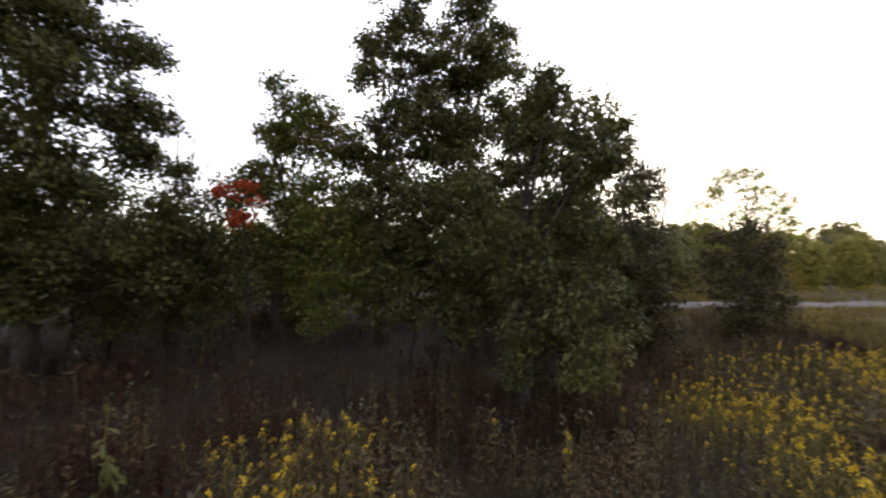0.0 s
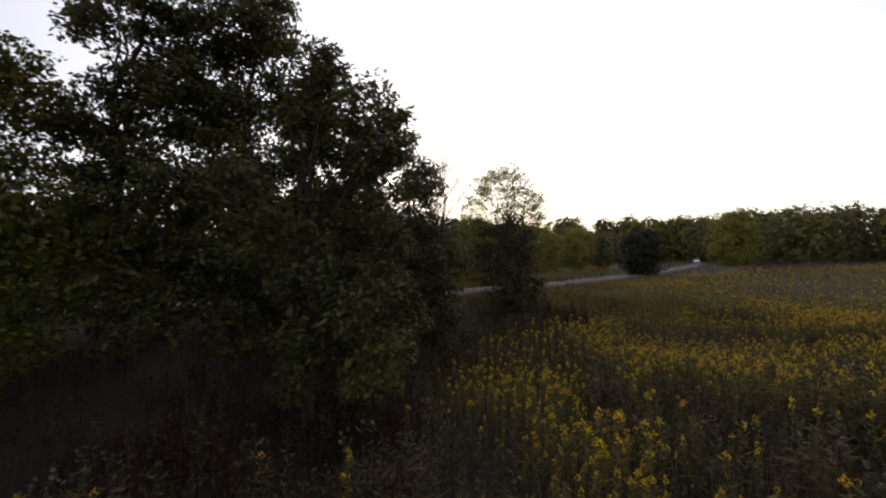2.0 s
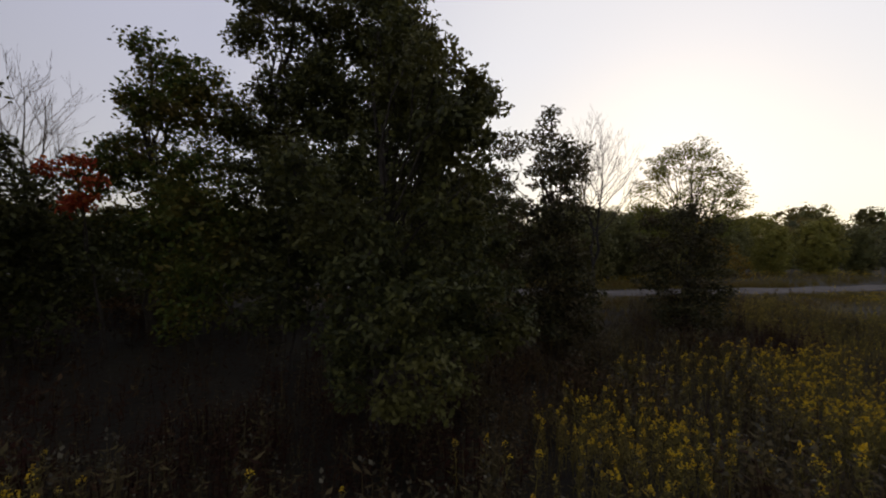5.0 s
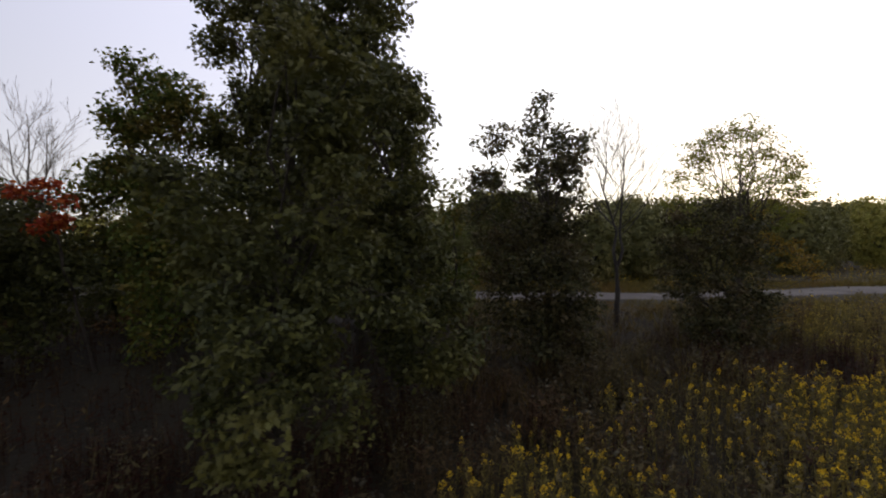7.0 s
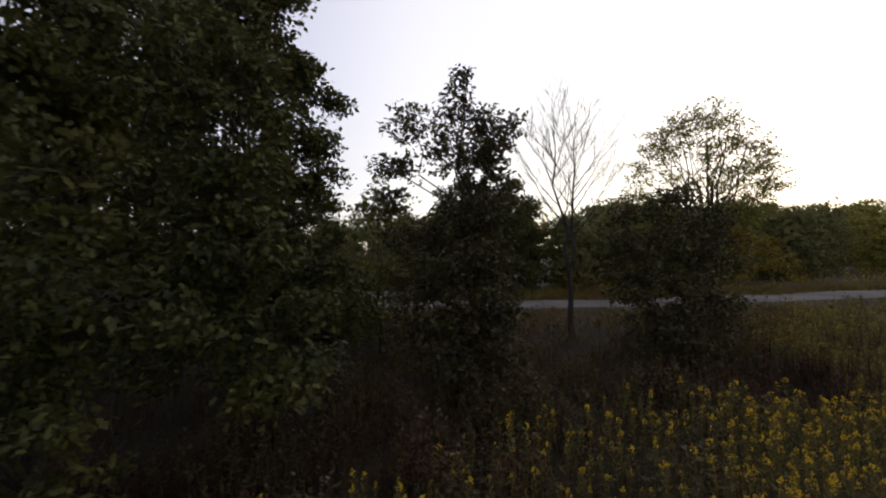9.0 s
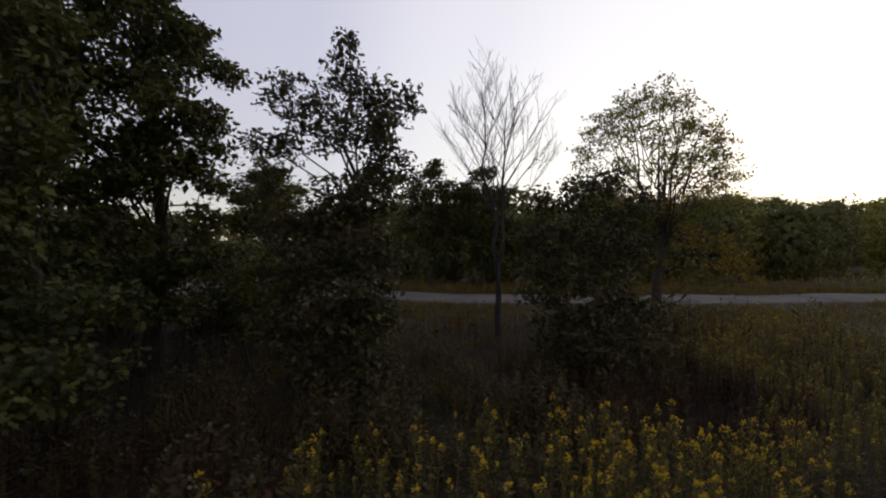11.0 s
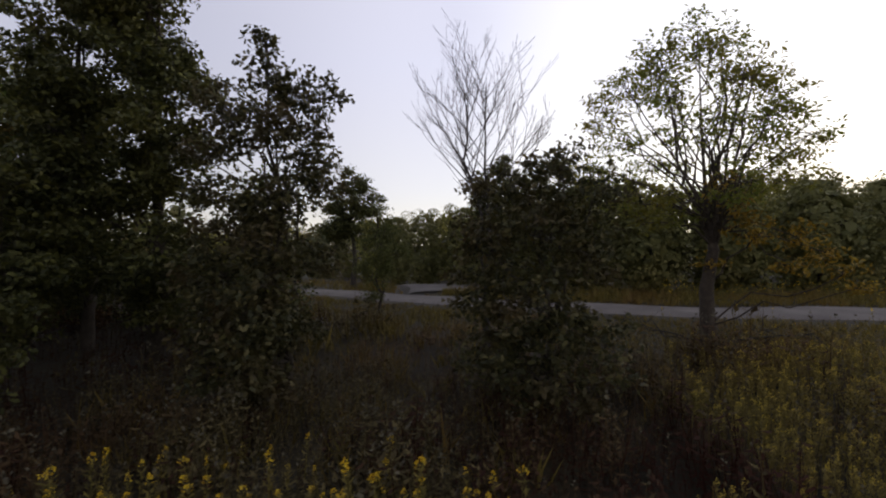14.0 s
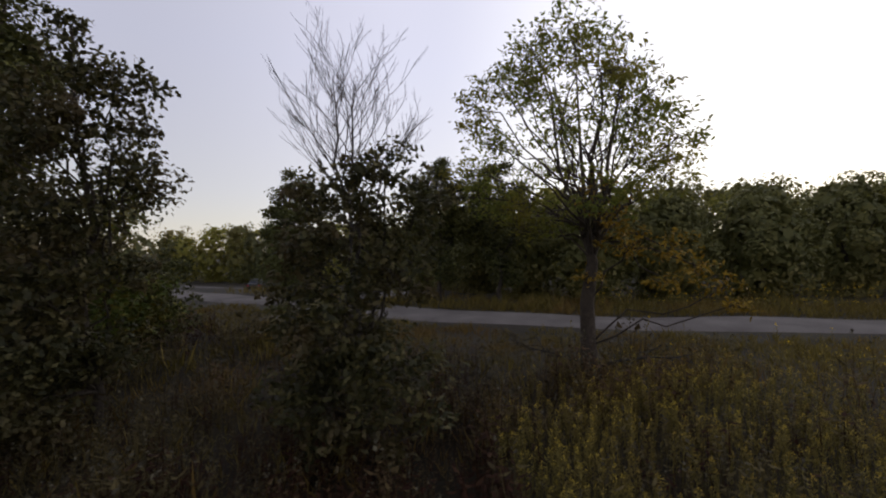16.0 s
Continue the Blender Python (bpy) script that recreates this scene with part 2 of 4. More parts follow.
def leaf_arrays(rng, at, size, fine=True, slim=0.55):
    """Leaves at the given places, as corners and faces: folded along the midrib where fine, or lobed."""
    n = len(at)
    d, s, f = turns(rng, n)
    L = (size * rng.uniform(0.65, 1.25, n))[:, None]
    W = L * slim
    if fine == "lobed":
        rows = []
        for u, w in ((0.0, 0.07), (0.3, 0.8), (0.42, 0.42), (0.66, 1.0), (0.8, 0.5), (1.0, 0.08)):
            mid = at + u * L * d - 0.22 * u * u * L * f
            rows += [mid + 0.5 * w * W * s + 0.08 * w * L * f, mid - 0.5 * w * W * s + 0.08 * w * L * f]
        v = np.stack(rows, 1)
        q = np.array([[2 * k, 2 * k + 1, 2 * k + 3, 2 * k + 2] for k in range(5)])
    elif fine:
        v = np.stack([at, at + 0.38 * L * d + 0.5 * W * s + 0.10 * L * f, at + 0.78 * L * d + 0.36 * W * s + 0.06 * L * f, at + L * d - 0.06 * L * f,
                      at + 0.78 * L * d - 0.36 * W * s + 0.06 * L * f, at + 0.38 * L * d - 0.5 * W * s + 0.10 * L * f], 1)
        q = np.array([[0, 1, 2, 3], [0, 3, 4, 5]])
    else:
        v = np.stack([at, at + 0.5 * L * d + 0.5 * W * s + 0.08 * L * f, at + L * d, at + 0.5 * L * d - 0.5 * W * s + 0.08 * L * f], 1)
        q = np.array([[0, 1, 2, 3]])
    faces = (np.arange(n) * v.shape[1])[:, None, None] + q[None]
    return v.reshape(-1, 3), faces.reshape(-1, 4)


def in_ball(rng, n, hollow=0.5):
    d = rng.normal(size=(n, 3))
    d /= np.linalg.norm(d, axis=1)[:, None]
    return d * (hollow + (1 - hollow) * rng.uniform(0, 1, n)[:, None] ** 0.5)


def tree(name, base, boughs, trunk, leaf, seed, label, mats, tufts=26, leaves=20, tuft_r=0.34, fine=True, slim=0.55,
         bark=None, stems=1, fork=0.3, category="tree", group="", sub=None, flat=0.8, inner=1.0, lumpy=True, low_fork=False):
    """A tree: trunk or stems with limbs to each bough, and a crown of leaf tufts round the boughs.
    boughs: x, y, z, radius of each, in the world. sub: a second leaf material and the boughs that have it."""
    rng = np.random.default_rng(seed)
    z0 = float(height(*base))
    ob = thing(name, (base[0], base[1], z0), label, category, group)
    o = np.array([base[0], base[1], z0])
    boughs = np.asarray(boughs, float)
    wood, limbs, twigs = Tubes(), [], Tubes()
    peak = boughs[np.argmax(boughs[:, 2])]
    tips = []
    for k in range(stems):
        foot = o - [0, 0, 0.15] if k == 0 else tips[0][0][3 if low_fork else 2]
        end = np.array([*boughs[:, :2].mean(0), peak[2] - 0.3]) if k == 0 and low_fork else peak[:3] if k == 0 else boughs[np.argsort(-boughs[:, 2])[min(k * 2, len(boughs) - 1)], :3]
        line = bent(foot, end, rng, 9, 0.008 if low_fork and k == 0 else 0.025)
        r = trunk * (np.linspace(1, 0.12, 9) * (1 if k == 0 else 0.6) if not low_fork else np.array([1, 0.9, 0.8, 0.62, 0.3, 0.22, 0.16, 0.1, 0.06]) if k == 0 else np.linspace(0.27, 0.05, 9))
        r[0] *= 1.35 if k == 0 else 1.0
        wood.add(line - o, r, 9)
        tips.append((line, r))
    for b in boughs:
        line, r = tips[rng.integers(len(tips))]
        want = z0 + (b[2] - z0) * rng.uniform(0.45, 0.7)
        i = int(np.argmin(np.abs(line[:, 2] - want)))
        i = min(max(i, 1), len(line) - 2)
        limb = bent(line[i], b[:3], rng, 6, 0.05, 0.06)
        t = Tubes()
        t.add(limb - o, np.linspace(min(r[i] * 0.6, 0.015 + 0.025 * b[3]), 0.01, 6), 5)
        limbs.append(t)
    crown, deep = {}, []
    for bi, b in enumerate(boughs):
        n = max(6, int(tufts * (b[3] / 1.0) ** 2.2))
        lumps = in_ball(rng, max(4, int(11 * b[3] ** 1.5)), 0.55) * 0.82 * b[3]
        c = b[:3] + in_ball(rng, n, 0.3) * b[3] * [1, 1, flat] if not lumpy else b[:3] + (lumps[rng.integers(0, len(lumps), n)] + in_ball(rng, n, 0.2) * 0.34 * b[3]) * [1, 1, flat]
        c[:, 2] = np.maximum(c[:, 2], height(c[:, 0], c[:, 1]) + 0.25)
        for t in c[:: (2 if fine else 4)]:
            twigs.add(bent(b[:3] + rng.normal(0, 0.15 * b[3], 3), t, rng, 3, 0.06) - o, [0.008, 0.006, 0.003], 3)
        m = max(4, int(leaves))
        r = tuft_r * rng.uniform(0.6, 1.3, n)
        at = (c[:, None] + in_ball(rng, n * m, 0.2).reshape(n, m, 3) * r[:, None, None] * [1.1, 1.1, 0.6]).reshape(-1, 3)
        key = 1 if sub and bi in sub[1] else 0
        crown.setdefault(key, []).append(at)
        deep.append(b[:3] + in_ball(rng, int(inner * 90 * b[3] ** 2), 0.1) * b[3] * 0.58)
    child("trunk", wood.mesh("trunk", bark or BARK), ob)
    for t in limbs:
        child("limb", t.mesh("limb", bark or BARK), ob)
    tagged(child("brushwood", twigs.mesh("brushwood", bark or BARK), ob), kind="stuff")
    for key, ats in crown.items():
        v, f = leaf_arrays(rng, np.concatenate(ats) - o, leaf, fine, slim)
        if key == 0 and inner:
            v2, f2 = leaf_arrays(rng, np.concatenate(deep) - o, leaf * 1.45, fine, slim)
            v, f = np.concatenate([v, v2]), np.concatenate([f, f2 + len(v)])
        child("crown", mesh_of("crown", v, f, sub[0] if key else mats), ob, sub[2] if key else "")
    return ob


# ---- ground, road ----
def grid_axis(near, step, far, n):
    a = np.arange(near[0], near[1] + 0.01, step)
    out = np.geomspace(1, far, n)
    return np.concatenate([(near[0] - out)[::-1], a, near[1] + out])


gx, gy = grid_axis((-30, 70), 0.8, 2500, 26), grid_axis((-12, 60), 0.8, 2500, 26)
GX, GY = np.meshgrid(gx, gy, indexing="ij")
gv = np.stack([GX, GY, height(GX, GY)], -1).reshape(-1, 3)
gi, gj = np.meshgrid(np.arange(len(gx) - 1), np.arange(len(gy) - 1), indexing="ij")
k0 = gi * len(gy) + gj
gf = np.stack([k0, k0 + len(gy), k0 + len(gy) + 1, k0 + 1], -1).reshape(-1, 4)
tagged(new("ground", mesh_of("ground", gv, gf, SOIL, smooth=True)), "dark litter-strewn meadow ground rising gently to a road", "ground", kind="structure")

ROAD = np.array([(-60, 42), (-40, 36), (-22, 30.5), (-11, 27.8), (-4, 27.1), (1, 26.4), (5, 25.5), (9, 25.2), (13, 25.6), (18, 27.2), (25, 29.0), (34, 32.4), (46, 37.6), (62, 45.5), (90, 60), (125, 81), (170, 112), (260, 180)], float)


def resample(p, step):
    d = np.r_[0, np.cumsum(np.linalg.norm(np.diff(p, axis=0), axis=1))]
    u = np.arange(0, d[-1], step)
    q = np.stack([np.interp(u, d, p[:, k]) for k in range(2)], -1)
    w = np.ones(9) / 9
    for k in range(2):
        q[4:-4, k] = np.convolve(q[:, k], w, "valid")
    return q


road_line = resample(ROAD, 1.0)
road_side = np.gradient(road_line, axis=0)
road_side = np.stack([-road_side[:, 1], road_side[:, 0]], -1) / np.linalg.norm(road_side, axis=1)[:, None]


def ribbon(name, line, side, a, b, lift, mat, n=7, label="", category="road"):
    u = np.linspace(a, b, n)
    p = line[:, None] + side[:, None] * u[None, :, None]
    z = height(p[..., 0], p[..., 1]) + lift + 0.05 * (1 - ((u - (a + b) / 2) / ((b - a) / 2)) ** 2)[None]
    z[:, 0] -= 0.15
    z[:, -1] -= 0.15
    v = np.concatenate([p, z[..., None]], -1).reshape(-1, 3)
    i, j = np.meshgrid(np.arange(len(line) - 1), np.arange(n - 1), indexing="ij")
    k = i * n + j
    f = np.stack([k, k + n, k + n + 1, k + 1], -1).reshape(-1, 4)
    return tagged(new(name, mesh_of(name, v, f, mat, smooth=True)), label, category, kind="structure")


lot_line = resample(np.array([(-60, 52), (-42, 50), (-29, 48), (-18, 45), (-8, 40), (-2, 34.8), (1, 29.5)], float), 1.0)
lot_side = np.gradient(lot_line, axis=0)
lot_side = np.stack([-lot_side[:, 1], lot_side[:, 0]], -1) / np.linalg.norm(lot_side, axis=1)[:, None]
ribbon("parking_lot", lot_line, lot_side, -2.2, 2.6, 0.05, LOT, label="packed dirt parking strip beyond a grass island", category="parking lot")
ribbon("road", road_line, road_side, -1.15, 2.1, 0.06, GRAVEL, label="pale gravel road winding past the meadow")


def road_distance(x, y):
    p = np.stack([np.ravel(x), np.ravel(y)], -1)
    best = np.full(len(p), 1e9)
    for k in range(0, len(road_line), 2):
        best = np.minimum(best, np.hypot(p[:, 0] - road_line[k, 0], p[:, 1] - road_line[k, 1]))
    return best.reshape(np.shape(x))


# ---- trees ----
EDGE = "oaks along the meadow edge"
tree("oak_tree", (1.7, 8.3), [(2.05, 8.6, 6.6, 0.5), (1.8, 9.0, 6.1, 0.55), (2.4, 8.1, 5.6, 0.5), (2.0, 8.9, 5.3, 0.4), (2.85, 7.9, 4.8, 0.6), (3.15, 8.8, 5.9, 0.55), (3.1, 8.5, 5.2, 0.6), (2.55, 8.9, 6.5, 0.4), (2.75, 7.0, 5.55, 0.42), (2.65, 7.3, 4.95, 0.55), (2.8, 7.1, 4.95, 0.45), (1.95, 7.7, 6.35, 0.45), (2.05, 8.1, 6.75, 0.36), (2.35, 7.2, 5.75, 0.42), (1.75, 8.7, 5.7, 0.5), (1.9, 8.7, 6.35, 0.48), (2.0, 8.9, 5.5, 0.5), (1.5, 8.9, 6.9, 0.36), (1.8, 8.7, 4.9, 0.55), (2.3, 7.8, 4.5, 0.5), (2.95, 7.6, 5.5, 0.36), (2.5, 8.3, 4.9, 0.55), (2.0, 8.1, 4.1, 0.55), (2.8, 7.4, 3.9, 0.75),
     (0.5, 7.6, 4.2, 0.65), (1.2, 7.9, 3.6, 0.8), (1.7, 7.4, 3.1, 0.75), (2.3, 7.0, 2.5, 0.7), (2.9, 8.0, 2.7, 0.85), (1.5, 7.2, 2.1, 0.7), (2.2, 6.6, 1.6, 0.65), (2.6, 7.7, 1.6, 0.8), (1.5, 8.4, 2.5, 0.9), (1.5, 7.6, 1.3, 0.7)],
     0.10, 0.098, 11, "dense green young oak leafed to the ground", OAK, tufts=60, leaves=31, tuft_r=0.25, fine="lobed", slim=0.62, group=EDGE)
tree("oak_tree", (2.8, 10.6), [(2.2, 10.8, 7.3, 0.6), (2.6, 10.7, 6.6, 0.6), (2.1, 10.4, 6.3, 0.9), (3.1, 10.2, 5.6, 0.8), (2.8, 10.2, 4.6, 0.9), (3.4, 9.8, 4.0, 0.8), (2.3, 10.2, 3.6, 0.9), (3.4, 9.7, 3.0, 0.9), (2.8, 10.0, 2.2, 0.9), (3.6, 9.3, 1.9, 0.8), (3.3, 10.4, 1.5, 0.8), (4.0, 10.4, 2.4, 0.7)],
     0.10, 0.115, 12, "green oak crowding the meadow edge", OAK, tufts=46, leaves=36, tuft_r=0.28, fine="lobed", slim=0.62, group=EDGE)
tree("oak_tree", (1.0, 14.4), [(0.9, 14.3, 12.2, 0.9), (0.2, 14.4, 11.2, 1.1), (1.5, 14.3, 10.5, 0.9), (0.6, 13.4, 9.6, 1.2), (1.6, 14.3, 9.4, 1.0), (-0.2, 14.8, 9.4, 1.2), (1.6, 13.8, 8.0, 0.9), (2.1, 14.6, 7.4, 0.9), (0.6, 15.2, 7.8, 1.2),
     (2.3, 13.8, 6.2, 0.9), (0.4, 13.4, 7.0, 1.2), (1.6, 14.6, 5.6, 1.1), (2.5, 14.4, 4.8, 0.9), (0.4, 14.2, 5.0, 1.2), (1.2, 13.4, 4.0, 1.1), (2.6, 13.6, 3.2, 1.0), (0.2, 13.4, 2.8, 1.1), (0.2, 12.9, 6.0, 1.0), (0.5, 12.6, 5.0, 0.9), (-0.4, 13.0, 6.9, 0.9), (1.8, 14.4, 2.2, 1.1)],
     0.17, 0.15, 13, "tall dark green oak with sky between its boughs", OAK, tufts=58, leaves=28, fine=False, inner=0.45, group=EDGE)
tree("oak_tree", (-1.9, 14.2), [(-1.5, 14.2, 11.8, 0.9), (-2.1, 14.0, 10.6, 1.0), (-1.0, 13.8, 10.4, 1.0), (-2.2, 13.4, 9.2, 1.0), (-1.2, 14.6, 9.0, 1.1), (-2.0, 14.0, 7.8, 1.1), (-0.8, 13.2, 7.6, 1.1), (-2.6, 14.4, 6.6, 1.0), (-1.4, 13.8, 6.2, 1.2),
     (-2.4, 13.6, 5.0, 1.1), (-0.8, 13.6, 4.8, 1.1), (-1.8, 13.6, 3.6, 1.2), (-0.6, 13.0, 3.0, 1.0)],
     0.16, 0.15, 27, "tall narrow oak with dark glossy leaves", OAK, tufts=58, leaves=28, fine=False, inner=0.45, group=EDGE)
tree("oak_tree", (-5.2, 14.0), [(-5.3, 13.6, 8.5, 0.6), (-4.8, 14.0, 7.8, 0.8), (-5.65, 13.8, 7.0, 0.7), (-4.1, 13.8, 7.7, 0.8), (-4.8, 13.4, 6.8, 1.1), (-6.1, 13.8, 5.7, 0.8), (-3.6, 14.2, 6.7, 1.1), (-5.6, 14.0, 5.3, 1.1), (-4.0, 13.6, 5.1, 1.1), (-6.8, 13.8, 5.0, 0.8), (-5.0, 14.2, 3.9, 1.2), (-3.4, 13.8, 3.7, 1.1), (-6.4, 14, 3.4, 1.0)],
     0.13, 0.15, 14, "slender yellow-green oak, leaves thinning at the top", OAK_YELLOW, tufts=60, leaves=27, fine=False, lumpy=False, group=EDGE)
tree("oak_tree", (-10.0, 10.4), [(-10.4, 10.4, 11.8, 1.6), (-9.4, 10.2, 9.8, 1.4), (-11.4, 9.6, 10, 1.7), (-8.3, 10.4, 8.2, 1.2), (-9.6, 9.0, 8.4, 1.6), (-11.4, 8.6, 7.6, 1.8), (-7.7, 10.4, 6.6, 1.0), (-8.8, 9.0, 6.4, 1.5), (-10.4, 8.2, 5.6, 1.6), (-7.3, 10.4, 5.2, 0.95), (-8.4, 9.2, 4.6, 1.3), (-10.0, 8.8, 3.8, 1.5), (-7.1, 10.4, 3.8, 0.95), (-8.0, 9.6, 2.9, 1.1), (-9.4, 9.2, 2.2, 1.2), (-7.0, 10.6, 2.4, 0.9)],
     0.24, 0.15, 15, "large spreading oak with dark green foliage", OAK, tufts=70, leaves=27, fine=False, group=EDGE)
tree("oak_tree", (6.1, 14.0), [(5.95, 13.8, 7.1, 0.35), (5.95, 13.9, 6.5, 0.6), (4.8, 13.6, 6.1, 0.55), (6.6, 14.2, 6.1, 0.65), (5.8, 13.4, 5.4, 0.7), (4.45, 13.6, 5.2, 0.55), (6.6, 13.6, 5.3, 0.6), (6.5, 14.4, 5.5, 0.5), (6.75, 14.2, 4.75, 0.48), (6.0, 14.8, 4.6, 0.7), (4.35, 13.6, 4.4, 0.45), (6.3, 13.5, 4.2, 0.75), (5.5, 13.9, 3.7, 0.8), (4.8, 13.7, 3.6, 0.6), (4.9, 13.5, 2.7, 0.7), (5.0, 13.3, 1.7, 0.7), (6.75, 13.2, 2.7, 0.5), (5.6, 12.9, 1.2, 0.6), (6.6, 12.9, 1.2, 0.6), (6.7, 13.0, 1.1, 0.5),
     (6.4, 13.3, 3.2, 0.68), (5.6, 13.1, 2.8, 0.75), (6.4, 14.2, 3.2, 0.6), (6.4, 13.0, 2.1, 0.75), (5.7, 13.5, 1.6, 0.75), (6.6, 13.2, 1.9, 0.58), (6.2, 14.2, 1.8, 0.6)],
     0.09, 0.112, 16, "young oak with open leafy top and dense skirt", OAK_DULL, tufts=64, leaves=25, tuft_r=0.26, inner=0.9, lumpy=False, fine="lobed", slim=0.62, group=EDGE)
tree("oak_sapling", (10.85, 15.1), [(11.1, 15.2, 4.5, 0.45), (10.5, 15.1, 4.3, 0.5), (9.9, 15.2, 4.2, 0.5), (11.6, 15.2, 4.0, 0.5), (10.8, 14.9, 3.5, 0.75), (11.5, 14.8, 3.1, 0.6), (10.0, 15.0, 3.1, 0.7), (11.0, 14.6, 2.3, 0.8), (10.3, 14.8, 1.9, 0.75), (11.5, 14.8, 1.9, 0.6), (10.7, 14.6, 1.3, 0.7), (9.6, 15.0, 2.4, 0.6), (9.6, 15.2, 3.4, 0.45), (10.0, 14.7, 1.3, 0.6), (11.6, 14.7, 1.2, 0.5)],
     0.055, 0.105, 17, "leafy dull brown-green young oak in the weeds", OAK_DULL, lumpy=False, tufts=58, leaves=30, tuft_r=0.25, fine="lobed", slim=0.62)
# the ash: a vase of stems under a thin dome
ash_rng = np.random.default_rng(181)
ash_boughs = []
for ring, (az, ar, an) in enumerate(((7.15, 0.65, 5), (6.6, 1.3, 8), (5.85, 1.8, 10), (5.1, 1.95, 10), (4.4, 1.65, 7))):
    for k in range(an):
        turn = 2 * math.pi * (k + 0.5 * (ring % 2)) / an + ash_rng.uniform(-0.2, 0.2)
        ash_boughs.append((12.95 + ar * math.cos(turn), 18.6 + 0.8 * ar * math.sin(turn), az + ash_rng.uniform(-0.25, 0.25), ash_rng.uniform(0.4, 0.58)))
ash_boughs += [(12.7, 18.4, 3.9, 0.5), (12.0, 18.7, 3.7, 0.45), (11.6, 18.6, 4.2, 0.42)]
ASH_GOLD = tuple(range(len(ash_boughs), len(ash_boughs) + 9))
ash_boughs += [(13.7, 18.5, 3.75, 0.42), (14.2, 18.4, 3.45, 0.42), (14.7, 18.5, 3.3, 0.38), (15.1, 18.5, 3.0, 0.36), (15.45, 18.6, 2.65, 0.28), (14.5, 18.4, 2.85, 0.32), (15.6, 18.7, 2.35, 0.2), (13.35, 18.7, 2.9, 0.34), (13.6, 18.3, 4.3, 0.36)]
tree("ash_tree", (13.28, 19.0), ash_boughs, 0.17, 0.095, 18, "leaning ash with thin crown and golden lower leaves", ASH, tufts=95, leaves=14, tuft_r=0.2, inner=0, lumpy=False, stems=7, slim=0.42, low_fork=True, bark=ASH_BARK,
     sub=(GOLD_LEAF, ASH_GOLD, "golden autumn leaves"))
tree("maple_tree", (-5.6, 12.7), [(-5.35, 11.2, 4.6, 0.55), (-5.6, 11.4, 4.1, 0.6)], 0.05, 0.12, 19, "small maple with bright red autumn leaves", RED_LEAF, tufts=60, leaves=22, tuft_r=0.25, inner=0, category="maple")
for sx, sy, sh, sr, sd in ((-6.6, 12.2, 5.0, 1.5, 20), (-3.4, 12.6, 5.0, 1.4, 21), (-0.8, 11.9, 5.6, 1.5, 22), (-5.2, 15.4, 5.2, 1.7, 23), (3.5, 15.6, 5.2, 1.05, 24), (-8.4, 13.2, 5.2, 1.6, 25), (0.5, 11.8, 5.4, 1.35, 26),
                           (-11.5, 13.5, 6.0, 1.9, 28), (-14.5, 12.0, 6.4, 2.2, 29), (2.0, 17.2, 2.8, 0.9, 33), (-2.4, 17.0, 4.4, 1.6, 34), (0.8, 17.8, 3.6, 1.5, 35), (-6.0, 18.2, 3.4, 1.6, 36), (-9.6, 17.5, 3.6, 1.7, 37), (-13.5, 17.0, 3.8, 1.9, 38), (-9.2, 12.0, 4.4, 1.5, 43), (-12.4, 10.8, 5.0, 1.8, 44)):
    tree("bush", (sx, sy), [(sx, sy, sh - 0.7 * sr, sr), (sx - 0.6 * sr, sy + 0.3, sh * 0.5, sr * 0.85), (sx + 0.6 * sr, sy - 0.2, sh * 0.55, sr * 0.85), (sx, sy - 0.3, sh * 0.32, sr * 0.8)], 0.05, 0.14, sd,
         "dark leafy understorey bush beneath the oaks", OAK_YELLOW if sd % 3 == 0 else OAK, tufts=24, leaves=22, category="bush", group="understorey bushes", fine=sy < 11.95)
for sx, sy, sh, sr, sd in ((-6.0, 16.2, 1.7, 0.9, 45), (-7.6, 15.8, 1.5, 0.8, 46), (-10.6, 15.2, 1.6, 0.8, 47)):
    tree("bush", (sx, sy), [(sx, sy, sh - 0.5 * sr, sr * 0.7), (sx - 0.7, sy, sh * 0.5, sr * 0.6), (sx + 0.7, sy - 0.2, sh * 0.5, sr * 0.6)], 0.03, 0.12, sd,
         "low tawny bush in autumn colour under the oaks", RUSSET, tufts=40, leaves=16, category="bush", group="tawny bushes", fine=False)
for sx, sy, sz, sd in ((4.7, 29.6, 8.2, 30), (7.6, 30.4, 7.9, 39)):
    tree("cherry_tree", (sx, sy), [(sx, sy, sz - 0.9, 0.95), (sx - 0.9, sy, sz - 1.7, 1.0), (sx + 0.9, sy + 0.2, sz - 1.8, 1.0), (sx, sy - 0.4, sz - 2.6, 1.25), (sx + 1.1, sy, sz - 3.3, 1.0), (sx - 1.1, sy, sz - 3.4, 1.05), (sx, sy, sz - 4.4, 1.1), (sx + 0.5, sy, sz - 5.6, 0.9)],
         0.13, 0.17, sd, "dark round-topped tree beyond the road", OAK, tufts=60, leaves=20, fine=False, group="dark trees beyond the road")
tree("maple_tree", (-6.3, 31.0), [(-6.3, 31, 7.8, 1.3), (-7.4, 31, 6.6, 1.4), (-5.2, 31.2, 6.4, 1.4), (-6.4, 30.6, 5.2, 1.6), (-4.4, 31.2, 4.6, 1.2), (-7.6, 31, 4.6, 1.3)], 0.2, 0.2, 31, "round-crowned dark green maple by the parking area", OAK, tufts=50, leaves=18, fine=False, category="maple")
